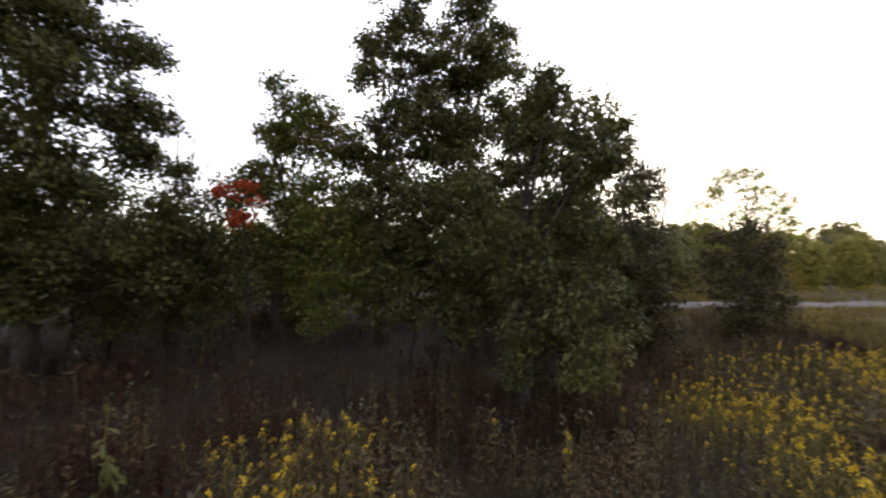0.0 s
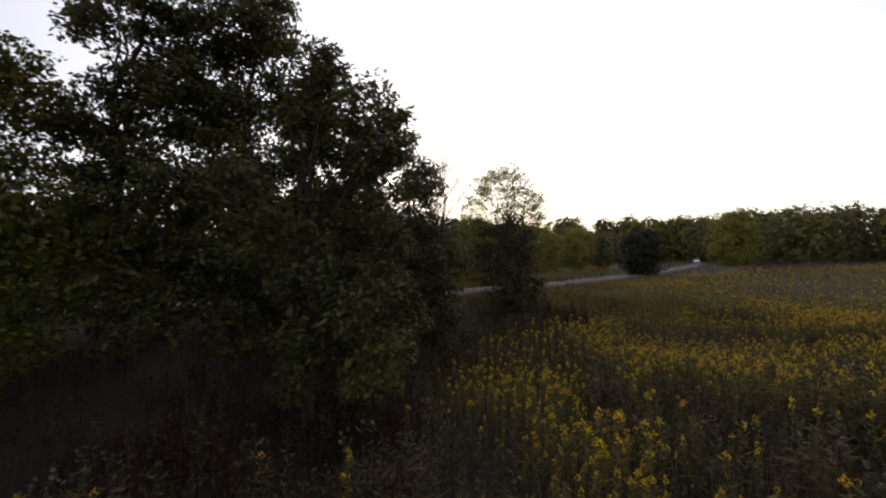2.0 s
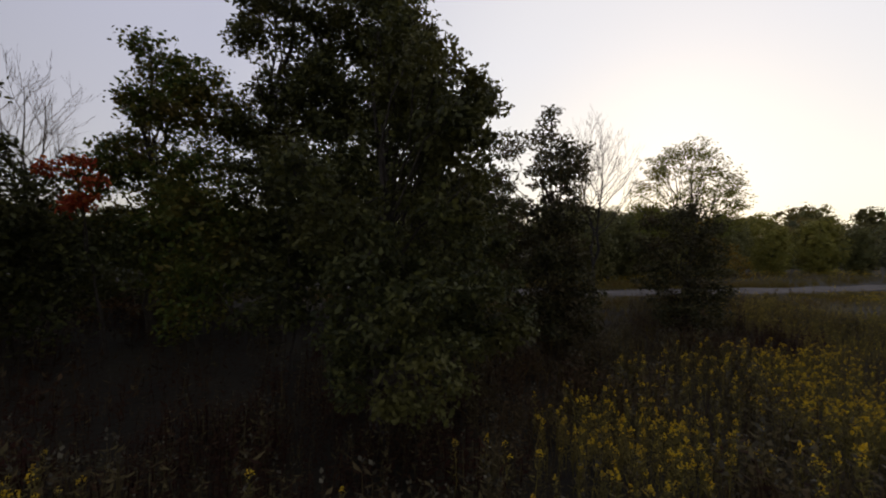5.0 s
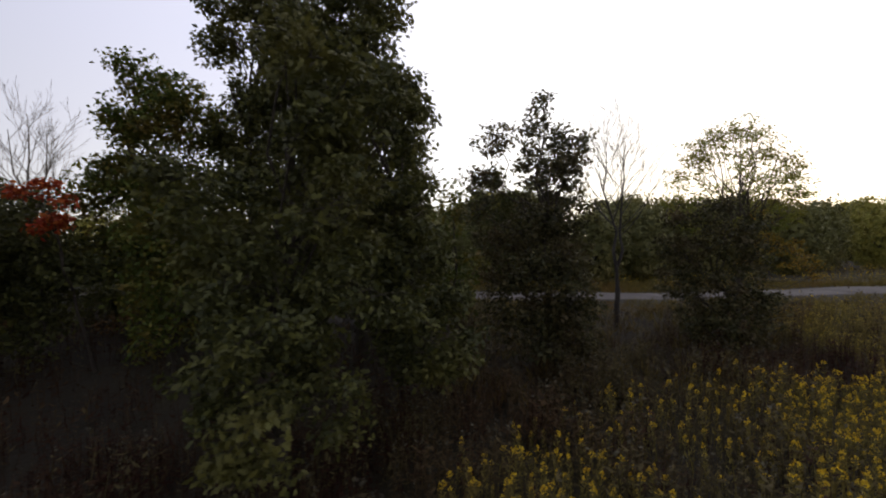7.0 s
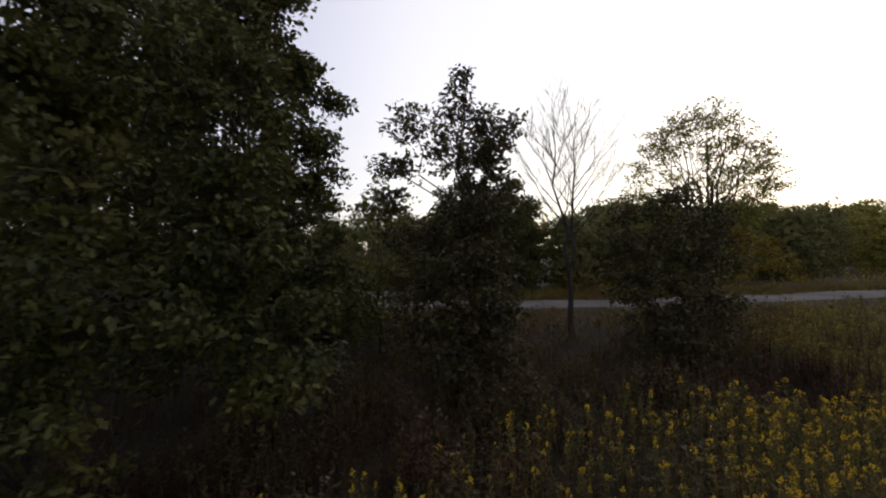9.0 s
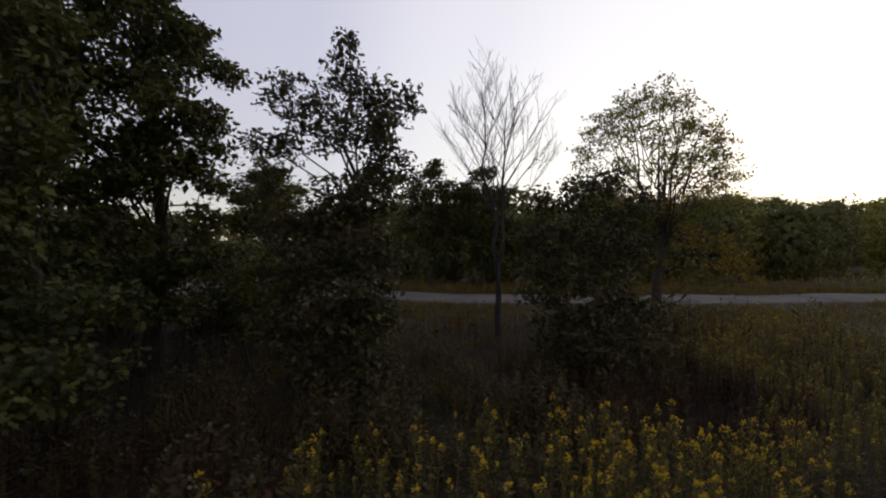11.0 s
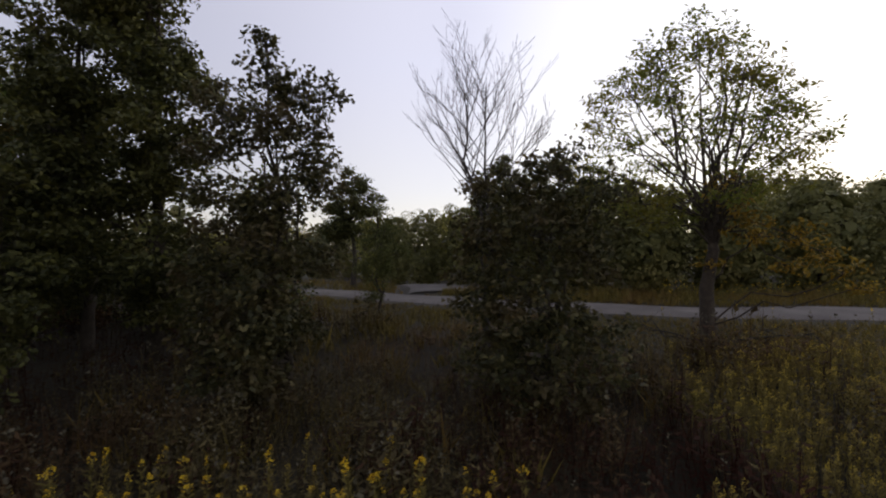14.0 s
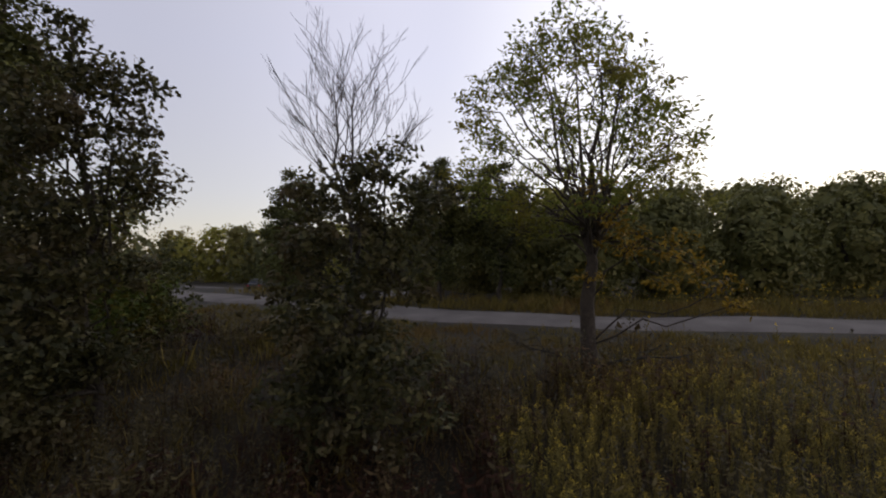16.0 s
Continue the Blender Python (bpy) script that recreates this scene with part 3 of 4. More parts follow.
tree("willow_tree", (3.0, 21.2), [(3.0, 21.2, 4.6, 0.4), (2.7, 21.2, 4.1, 0.55), (3.4, 21.1, 4.0, 0.55), (2.3, 21.2, 3.3, 0.65), (3.1, 21.0, 3.3, 0.75), (3.8, 21.1, 3.1, 0.6), (2.5, 21.1, 2.4, 0.7), (3.4, 21.1, 2.4, 0.75), (3.0, 21.1, 1.8, 0.6)],
     0.06, 0.13, 32, "pale green feathery young willow near the road", WILLOW, tufts=70, leaves=22, tuft_r=0.3, fine=False, slim=0.25, category="willow")


def bare_tree(base, leaders, fork, top, wide, seed, label, thick, bark, limbs=13, name="bare_tree"):
    """A leafless tree: leaders from a low fork, limbs that curve up and out to a domed outline, forking into fine twigs."""
    rng = np.random.default_rng(seed)
    z0 = float(height(*base))
    ob = thing(name, (base[0], base[1], z0), label, "tree")
    trunk, fine = Tubes(), Tubes()
    foot = np.array([0, 0, -0.15])
    crotch = np.array([0.02, -0.02, fork])
    trunk.add(bent(foot, crotch, rng, 6, 0.015), thick * np.linspace(1.25, 0.95, 6), 9)

    def swept(a, out, up, length, r, depth):
        """A branch that leaves along out and bends upwards; depth: how often it forks again."""
        n = 7
        pts, d = [a], out / np.linalg.norm(out)
        for _ in range(n - 1):
            d = d + np.array([0, 0, up]) + rng.normal(0, 0.05, 3)
            d = d / np.linalg.norm(d)
            pts.append(pts[-1] + d * length / (n - 1))
        pts = np.array(pts)
        target = fine if r < 0.016 else Tubes()
        target.add(pts, np.linspace(r, max(0.0035, r * 0.3), n), 6 if r > 0.016 else 3)
        if target is not fine:
            child("limb", target.mesh("limb", bark), ob)
        if depth:
            for k in range(rng.integers(4, 6) if depth > 1 else rng.integers(3, 5)):
                i = int(rng.integers(2, n))
                side = rng.normal(size=3) * [1, 1, 0.3]
                side /= np.linalg.norm(side)
                along = pts[i] - pts[i - 1]
                along /= np.linalg.norm(along)
                swept(pts[i], along + 0.62 * side, 0.07, length * rng.uniform(0.38, 0.6), r * 0.5, depth - 1)

    for lx, ly, lz in leaders:
        tip = np.array([lx, ly, lz])
        line = bent(crotch, tip, rng, 9, 0.018)
        lead = Tubes()
        rad = thick * np.linspace(0.8, 0.1, 9)
        lead.add(line, rad, 8)
        child("leader", lead.mesh("leader", bark), ob)
        for k in range(limbs):
            u = 0.36 + 0.6 * (k + rng.uniform(0, 0.8)) / limbs
            i = u * 8
            a = line[int(i)] + (line[min(int(i) + 1, 8)] - line[int(i)]) * (i - int(i))
            turn = k * 2.4 + rng.uniform(-0.5, 0.5)
            reach = math.sqrt(max(0.05, 1 - ((a[2] - fork) / (top - fork)) ** 2))
            out = np.array([math.cos(turn), math.sin(turn), 0.5 + 0.75 * u])
            swept(a, out, 0.10, wide * (0.3 + 0.85 * reach), thick * (0.3 - 0.17 * u), 2)
    child("trunk", trunk.mesh("trunk", bark), ob)
    child("brushwood", fine.mesh("brushwood", bark), ob, "fine leafless twigs")
    return ob


bare_tree((8.75, 17.6), [(-0.42, -0.2, 6.3), (0.22, -0.3, 6.1)], 1.3, 6.6, 1.62, 40, "leafless dead tree with two stems and upswept grey twigs", 0.08, GREY_BARK, 17)
bare_tree((-8.6, 13.8), [(-0.6, -0.3, 6.6), (0.55, -0.2, 6.4), (0.05, -0.3, 7.0)], 1.8, 7.0, 1.5, 41, "leafless pale grey tree among the oaks", 0.08, PALE_BARK, 9)

# ---- far woods and the trees beyond the road ----
def facing_cards(rng, at, out, size, loose):
    """Leaf sprays that lie along a crown's surface, each turned a little at random."""
    n = len(at)
    f = out / (np.linalg.norm(out, axis=1)[:, None] + 1e-9) + rng.normal(0, loose, (n, 3)) + [0, 0, 0.25]
    f /= np.linalg.norm(f, axis=1)[:, None]
    d = np.cross(f, rng.normal(size=(n, 3)))
    d /= np.linalg.norm(d, axis=1)[:, None] + 1e-9
    s = np.cross(f, d)
    L = (size * rng.uniform(0.5, 1.2, n))[:, None]
    v = np.stack([at - 0.5 * L * d, at + 0.42 * L * s * rng.uniform(0.6, 1, (n, 1)) + 0.08 * L * f, at + 0.5 * L * d, at - 0.42 * L * s * rng.uniform(0.6, 1, (n, 1)) + 0.08 * L * f], 1)
    return v.reshape(-1, 3), np.arange(4 * n).reshape(-1, 4)


def far_crown(rng, x, y, top, r, cards, size, low=0.12):
    """Leaf sprays of one distant tree, on rounded lobes round an egg-shaped crown that reaches down to low."""
    z0 = float(height(x, y))
    h = top - z0
    lobes = 30
    g = (np.arange(lobes) + 0.5) / lobes
    lift = low + (0.94 - low) * g
    body = np.sqrt(np.clip(1 - ((lift - 0.5) / 0.52) ** 2, 0.06, 1))
    a = np.arange(lobes) * 2.4 + rng.uniform(-0.4, 0.4, lobes)
    lr = r * rng.uniform(0.26, 0.44, lobes) * (0.5 + 0.5 * body)
    reach = np.maximum(r * body - 0.55 * lr, 0) * rng.uniform(0.75, 1.02, lobes)
    c = np.stack([x + reach * np.cos(a), y + reach * np.sin(a), z0 + h * lift - 0.5 * lr], -1)
    n = max(8, cards // lobes)
    d = in_ball(rng, lobes * n, 0.8)
    at = np.repeat(c, n, 0) + d * np.repeat(lr, n)[:, None] * [1, 1, 0.85]
    at[:, 2] = np.maximum(at[:, 2], z0 + 0.1)
    v, f = facing_cards(rng, at, d + [0, 0, 0.1], size, 0.3)
    # the shaded leaves further in
    m = max(120, cards // 7)
    lift = rng.uniform(low, 0.86, m)
    a = rng.uniform(0, 2 * np.pi, m)
    ring = 0.66 * r * np.sqrt(np.clip(1 - ((lift - 0.45) / 0.44) ** 2, 0.02, 1)) * rng.uniform(0.75, 1.0, m)
    out = np.stack([np.cos(a), np.sin(a), 1.6 * (lift - 0.4)], -1)
    v2, f2 = facing_cards(rng, np.stack([x + ring * np.cos(a), y + ring * np.sin(a), z0 + h * lift], -1), out, min(size * 3.0, r * 0.5), 0.45)
    return np.concatenate([v, v2]), np.concatenate([f, f2 + len(v)])


def far_tree(name, x, y, top, r, seed, mat, label, cards=1400, size=0.4, low=0.12, category="tree"):
    rng = np.random.default_rng(seed)
    z0 = float(height(x, y))
    ob = thing(name, (x, y, z0), label, category)
    o = np.array([x, y, z0])
    v, f = far_crown(rng, x, y, top, r, cards, size, low)
    w = Tubes()
    w.add(bent((0, 0, -0.2), (0, 0, (top - z0) * 0.7), rng, 6, 0.02), np.linspace(0.05 * r + 0.05, 0.03, 6), 7)
    for k in range(5):
        a = k * 1.3
        w.add(bent((0, 0, (top - z0) * 0.3), (0.6 * r * math.cos(a), 0.6 * r * math.sin(a), (top - z0) * 0.6), rng, 4, 0.05), np.linspace(0.06, 0.02, 4), 5)
    child("trunk", w.mesh("trunk", BARK), ob)
    child("crown", mesh_of("crown", v - o, f, mat), ob)
    return ob


far_tree("cedar_tree", 45.6, 36.9, 6.9, 2.9, 50, CEDAR, "dark broad cedar beside the gravel road", 7000, 0.24, 0.0, "cedar")
far_tree("oak_tree", 97.3, 55.5, 13.8, 5.6, 51, FAR_YELLOW, "round yellow-green tree standing at the field's end", 6500, 0.42, 0.05)
far_tree("maple_tree", 56.5, 59, 9.2, 3.2, 52, FAR_YELLOW, "yellow-green maple across the road", 5200, 0.26, 0.05, "maple")
far_tree("maple_tree", 45.5, 53.5, 7.4, 2.3, 53, FAR_YELLOW, "small yellowing maple across the road", 4200, 0.22, 0.05, "maple")
far_tree("oak_tree", 62, 58.8, 7.8, 2.4, 54, FAR_LEAF, "grey-green tree across the road", 4200, 0.28, 0.05)
for k, (hx, hy, hz, hr) in enumerate(((11.5, 33, 6.4, 2.4), (15, 34.5, 6.8, 2.4), (19, 36, 6.6, 2.5), (8, 34, 6.2, 2.2), (23.5, 40, 7.6, 2.8), (28, 46, 8.4, 3.0), (33, 51, 8.6, 3.0), (38, 52, 8.0, 2.8),
                                      (4.5, 36, 6.6, 2.3), (31, 44, 7.4, 2.6), (26.5, 51, 9.0, 3.2), (42.5, 58, 9.0, 3.2), (51, 62, 9.6, 3.2), (15.5, 41, 8.2, 3.0), (1.5, 39, 7.0, 2.5), (21, 46, 8.6, 3.0), (-12, 50, 8.6, 2.8), (-7.5, 51, 9.2, 3.0), (-3, 47, 8.4, 2.7), (-17.5, 53, 8.8, 3.0), (1.5, 45, 8.4, 2.7))):
    far_tree("hedgerow_tree", hx, hy, hz, hr, 60 + k, FAR_YELLOW if k in (5, 12) else FAR_LEAF, "dense green hedgerow tree beyond the road", 5600, 0.22, 0.0)

rng = np.random.default_rng(5)
fv, ff, fm, fn = [], [], [], 0
WOODS = [((70, 84), (150, 140), 26, 13, 5.5), ((135, 150), (215, 120), 30, 21, 7), ((150, 125), (190, 95), 18, 19, 7), ((112, 62), (158, 58), 16, 15, 6), ((150, 95), (170, 20), 30, 17, 6.5), ((165, 60), (172, -10), 14, 19, 7),
         ((-70, 62), (-20, 66), 26, 10.5, 4.2), ((-20, 64), (30, 68), 24, 11.0, 4.5), ((30, 70), (72, 88), 18, 11, 5), ((-110, 40), (-70, 64), 14, 10, 5), ((-60, 14), (-40, 40), 14, 10, 4.5)]
for (x0, y0), (x1, y1), n, top, r in WOODS:
    for k in range(n):
        u = (k + rng.uniform(-0.4, 0.4)) / n
        x, y = x0 + (x1 - x0) * u + rng.normal(0, 3.5), y0 + (y1 - y0) * u + rng.normal(0, 3.5)
        v, f = far_crown(rng, x, y, float(height(x, y)) + top * rng.uniform(0.82, 1.1), r * rng.uniform(0.8, 1.15), 620, 0.046 * top, 0.0)
        fv.append(v)
        fm.append(np.full(len(f), rng.choice([0, 0, 2, 2, 0, 1])))
        ff.append(f + fn)
        fn += len(v)
tagged(new("far_woods", mesh_of("far_woods", np.concatenate(fv), np.concatenate(ff), [FAR_LEAF, FAR_YELLOW, FAR_DULL], np.concatenate(fm))), "dark autumn woods on the skyline", "woods", kind="stuff")

# ---- the meadow: goldenrod, weeds, dry stalks and grass ----
def plant_template(kind, seed, few=1.0):
    """One plant as quads: corners, faces and a material for each face (0 leaf, 1 flower or seed)."""
    rng = np.random.default_rng(seed)
    v, f, m = [], [], []

    def quad(a, d, s, up, L, W, mat):
        k = len(v)
        v.extend([a, a + 0.45 * L * d + 0.5 * W * s + 0.1 * L * up, a + L * d, a + 0.45 * L * d - 0.5 * W * s + 0.1 * L * up])
        f.append((k, k + 1, k + 2, k + 3))
        m.append(mat)

    def any_side(d):
        s = np.cross(d, rng.normal(size=3))
        s /= np.linalg.norm(s)
        return s, np.cross(s, d)

    if kind == "grass":
        for _ in range(6):
            a = np.array([*rng.normal(0, 0.09, 2), 0.0])
            d = np.array([*rng.normal(0, 0.35, 2), 1.0])
            d /= np.linalg.norm(d)
            s, up = any_side(d)
            quad(a, d, s, up, rng.uniform(0.5, 1.0), 0.05, 0)
    else:
        lean = np.array([*rng.normal(0, 0.08, 2), 1.0])
        s, up = any_side(lean)
        quad(np.zeros(3), lean, s, up, 0.93, 0.016, 0)
        quad(np.zeros(3), lean, up, -s, 0.93, 0.016, 0)
        leafy = kind in ("goldenrod", "bud")
        n = int({"goldenrod": 18, "bud": 22, "weed": 8, "dry": 9}[kind] * few)
        big = few ** -0.5
        for k in range(n):
            z = (0.38 + 0.55 * ((k + rng.uniform(0, 1)) / n) ** 0.7) if leafy else 0.12 + 0.75 * (k + rng.uniform(0, 1)) / n
            a = k * 2.4 + rng.uniform(0, 0.8)
            rise = rng.uniform(0.25, 1.5) if leafy else rng.uniform(0.0, 0.8) if kind != "dry" else rng.uniform(-0.6, 0.6)
            d = np.array([math.cos(a), math.sin(a), rise])
            d /= np.linalg.norm(d)
            s = np.array([-math.sin(a), math.cos(a), 0.0])
            L = (0.125 if leafy else 0.17) * rng.uniform(0.7, 1.2) * (1.15 - 0.5 * z) * big
            quad(lean * z, d, s, np.cross(s, d), L, L * (0.26 if leafy else 0.36), 0)
        if leafy:
            # a pointed, uneven plume of small flowers
            wide, tall = rng.uniform(0.03, 0.065), rng.uniform(0.06, 0.13)
            lop = rng.uniform(0, 6.28)
            for k in range(int((18 if kind == "goldenrod" else 13) * few)):
                u = rng.uniform(0, 1)
                a = lop + rng.normal(0, 1.6)
                p = lean * (0.99 - tall * (1 - u)) + np.array([math.cos(a), math.sin(a), 0.0]) * wide * (1 - u) ** 0.6 * rng.uniform(0.3, 1.1)
                d = np.array([math.cos(a) * 0.6, math.sin(a) * 0.6, 0.7]) + rng.normal(0, 0.5, 3)
                d /= np.linalg.norm(d)
                s, up = any_side(d)
                quad(p, d, s, up, rng.uniform(0.02, 0.037) * big, 0.025 * big * (1.0 if kind == "goldenrod" else 0.7), 1)
        elif kind == "weed":
            for k in range(3):
                d = rng.normal(size=3) + [0, 0, 1.0]
                d /= np.linalg.norm(d)
                s, up = any_side(d)
                quad(lean * rng.uniform(0.86, 0.97), d, s, up, 0.06, 0.04, 1)
    return np.array(v), np.array(f), np.array(m)


def sow(name, kind, at, tall, seed, mats, label, category):
    """All plants of a kind as one mesh: copies of eight templates, turned and scaled."""
    rng = np.random.default_rng(seed)
    temps = [plant_template(kind, seed * 10 + k) for k in range(8)] + [plant_template(kind, seed * 10 + k, 0.35) for k in range(4)]
    pick = np.where((path_distance(at[:, 0], at[:, 1]) < 9) & (at[:, 1] > 0.8), rng.integers(0, 8, len(at)), rng.integers(8, 12, len(at)))
    V, F, M, n = [], [], [], 0
    for k, (v, f, m) in enumerate(temps):
        p, h = at[pick == k], tall[pick == k]
        if not len(p):
            continue
        a = rng.uniform(0, 2 * np.pi, len(p))
        c, s = np.cos(a)[:, None], np.sin(a)[:, None]
        wide = (h * rng.uniform(0.85, 1.2, len(p)))[:, None]
        x = (v[None, :, 0] * c - v[None, :, 1] * s) * wide + p[:, 0:1]
        y = (v[None, :, 0] * s + v[None, :, 1] * c) * wide + p[:, 1:2]
        z = v[None, :, 2] * h[:, None] + p[:, 2:3]
        V.append(np.stack([x, y, z], -1).reshape(-1, 3))
        F.append((f[None] + (np.arange(len(p)) * len(v))[:, None, None]).reshape(-1, 4) + n)
        M.append(np.tile(m, len(p)))
        n += len(p) * len(v)
    return tagged(new(name, mesh_of(name, np.concatenate(V), np.concatenate(F), mats, np.concatenate(M))), label, category, kind="stuff")


def wave(x, y, s, seed):
    """Smooth patchiness between 0 and 1."""
    r = np.random.default_rng(seed)
    t = 0
    for k in range(6):
        a, p, q = r.uniform(0, 6.28), r.uniform(0, 6.28), r.uniform(0.6, 1.7)
        t = t + np.sin((x * math.cos(a) + y * math.sin(a)) * q / s + p)
    return 0.5 + 0.5 * np.clip(t / 2.6, -1, 1)


def tree_line(x):
    return np.interp(x, [-20, -9, -2, 1.0, 3.0, 4.5, 6.5, 10.8, 13, 18, 26, 40], [7.0, 7.4, 7.4, 6.6, 7.6, 9.8, 12.2, 13.6, 17.5, 21.5, 23.5, 27])


def spots(x0, x1, y0, y1, cell, seed):
    r = np.random.default_rng(seed)
    x, y = np.meshgrid(np.arange(x0, x1, cell), np.arange(y0, y1, cell))
    x, y = x.ravel() + r.uniform(-0.5, 0.5, x.size) * cell, y.ravel() + r.uniform(-0.5, 0.5, y.size) * cell
    return x, y, r


def lot_distance(x, y):
    best = np.full(x.shape, 1e9)
    for p in lot_line[::2]:
        best = np.minimum(best, np.hypot(x - p[0], y - p[1]))
    return best


def path_distance(x, y):
    """Distance from the line over which the meadow is seen closest."""
    a, b = np.array([0.0, 0.0]), np.array([14.4, 10.3])
    u = np.clip(((x - a[0]) * (b - a)[0] + (y - a[1]) * (b - a)[1]) / ((b - a) @ (b - a)), 0, 1)
    return np.hypot(x - a[0] - u * (b - a)[0], y - a[1] - u * (b - a)[1])


lots = {"goldenrod": [], "bud": [], "weed": [], "dry": [], "grass": []}
for x0, x1, y0, y1, cell, seed, grow, near in ((-8, 26, 1.0, 22, 0.145, 1, 1.0, 1), (-13, 30, 0.5, 24, 0.22, 7, 1.05, -1), (-30, -13, 0, 30, 0.6, 2, 1.2, 0), (-13, 45, 24, 37, 0.4, 3, 1.0, 0), (30, 75, -5, 50, 0.5, 4, 1.2, 0),
                                               (75, 150, -25, 82, 1.15, 5, 1.55, 0), (-13, 30, -8, 0.5, 0.36, 6, 1.0, 0), (-6, 34, 15, 34, 0.2, 8, 1.0, 2), (8.5, 21, 10.5, 20.5, 0.15, 9, 0.85, 3), (3.5, 16, 11.5, 22.5, 0.19, 11, 1.0, 4)):
    x, y, r = spots(x0, x1, y0, y1, cell, seed)
    rd, pd = road_distance(x, y), path_distance(x, y)
    ok = (rd > 2.0) & (lot_distance(x, y) > 2.7)
    if near == 2:
        ok &= (rd < 7.5) & (r.uniform(0, 1, len(x)) < smooth(8, 4, rd))
    elif near == 4:
        ok &= (tree_line(x) - y < 1.0)
    elif near == 3:
        ok &= pd < 8
    elif near:
        inside = (pd < 8.0) & (x > -8) & (x < 26) & (y > 1) & (y < 22)
        ok &= inside if near > 0 else ~inside
    x, y, rd = x[ok], y[ok], rd[ok]
    d = tree_line(x) - y
    u = r.uniform(0, 1, len(x))
    patch = smooth(0.35, 0.65, wave(x, y, 0.9, 3) * 0.6 + wave(x, y * 1.6, 2.2, 13) * 0.4)
    g = np.where(d > 0.8, (0.14 + 0.72 * patch) * smooth(0.5, 2.4, d), 0.0)
    west = x - 13.1 + 0.35 * (y - 13.8) + 0.35 * np.sin(1.7 * y) + 0.5 * np.sin(4.1 * x + 2.3 * y)
    late = smooth(-0.5, 0.8, west) * smooth(11.4, 12.6, y + 0.5 * np.sin(1.3 * x)) * smooth(25, 20.5, x) * smooth(27, 24.5, y)
    brush = smooth(0.3, -0.6, west) * smooth(8.0, 9.0, x) * smooth(11.8, 12.8, y) * smooth(21, 19, y)
    g = np.where((x > 22) & (d > 2), 0.3 + 0.6 * smooth(0.3, 0.6, wave(x * 0.6, y * 1.5, 3.5, 8)), g)
    g = np.where((x > -0.6) & (x < 3.4 + 0.3 * np.sin(3 * y)) & (y < 6.5) & (y > 0.3), 0.015, g)
    edge = 0.35 * np.sin(2.1 * y) + 0.25 * np.sin(4.7 * y + 1)
    g = np.where((x < -2.4 + edge) & (y < 9), 0.004, g)
    g = np.where((x > -2.4 + edge) & (x < -0.6 + edge) & (y < 5.6 + 0.4 * np.sin(3 * x)), 0.42, g)
    g = np.where(np.hypot((x - 6.9) / 1.9, (y - 3.0) / 1.5) < 1 + 0.25 * np.sin(5 * x), 0.03, g)
    clump = np.hypot((x - 4.4) / 0.75, (y - 4.5) / 0.9) < 1 + 0.2 * np.sin(7 * y)
    g = np.where(clump, 0.8, g)
    beyond = y > np.interp(x, road_line[:, 0], road_line[:, 1])
    g = np.where((rd < 9) & (x > 12), np.where(beyond, 0.7, np.where(d > -0.5, np.where((x > 13.5) & (rd > 3.2), 0.6, 0.2), 0.1)), g)
    verge = smooth(8.0, 4.5, rd)
    tall = grow * (0.72 + 0.3 * wave(x, y, 2.3, 4)) * r.uniform(0.72, 1.2, len(x)) * np.where(y < 7, 1.12, 1.0)
    # beside the left oaks mostly dry stalks, whose dark colour includes tree shade
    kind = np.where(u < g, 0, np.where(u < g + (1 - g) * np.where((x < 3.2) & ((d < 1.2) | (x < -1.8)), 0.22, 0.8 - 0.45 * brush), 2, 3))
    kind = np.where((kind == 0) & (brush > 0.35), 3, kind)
    kind = np.where((kind == 0) & (r.uniform(0, 1, len(x)) < np.maximum(1.4 * late * (1 - 0.45 * smooth(19, 21, y)), 0.22)), 1, kind)
    kind = np.where((kind == 0) & (np.abs(west) < 1.1) & (y > 12.3) & (y < 19), 1, kind)
    kind = np.where((kind == 2) & (r.uniform(0, 1, len(x)) < 0.35 * late * smooth(0, 2, d)), 1, kind)
    pick = r.uniform(0, 1, len(x))
    kind = np.where((kind > 1) & (x > 20) & (d > 1), np.where(pick < 0.45, 0, np.where(pick < 0.85, 1, kind)), kind)
    kind = np.where((verge > r.uniform(0, 1, len(x))) & (kind > 1), 4, kind)
    tall = tall * np.where(kind > 1, 0.5 + 0.95 * wave(x, y, 0.32, 31), 1.0)
    if near == 3:
        kind = np.where(r.uniform(0, 1, len(x)) < 0.75 * late * smooth(-1.0, 0.6, d), 1, 9)
    if near == 4:
        kind = np.where(r.uniform(0, 1, len(x)) < 0.3, 4, 2)
    if near == 2:
        kind = np.full(len(x), 4)
    tall = tall * np.array([0.82, 0.66, 0.74, 0.7, 0.62, 0, 0, 0, 0, 0])[kind]
    tall = tall * np.where((rd < np.where(x > 18, 10, 6.5)) & ~beyond, np.where(kind == 0, 0.7, 0.5), 1.0) * np.where(clump, 1.2, 1.0) 
    keep = (d > -3) | (r.uniform(0, 1, len(x)) < 0.7)
    for k, nm in enumerate(lots):
        s = (kind == k) & keep
        lots[nm].append(np.stack([x[s], y[s], height(x[s], y[s]) - 0.02, tall[s]], -1))
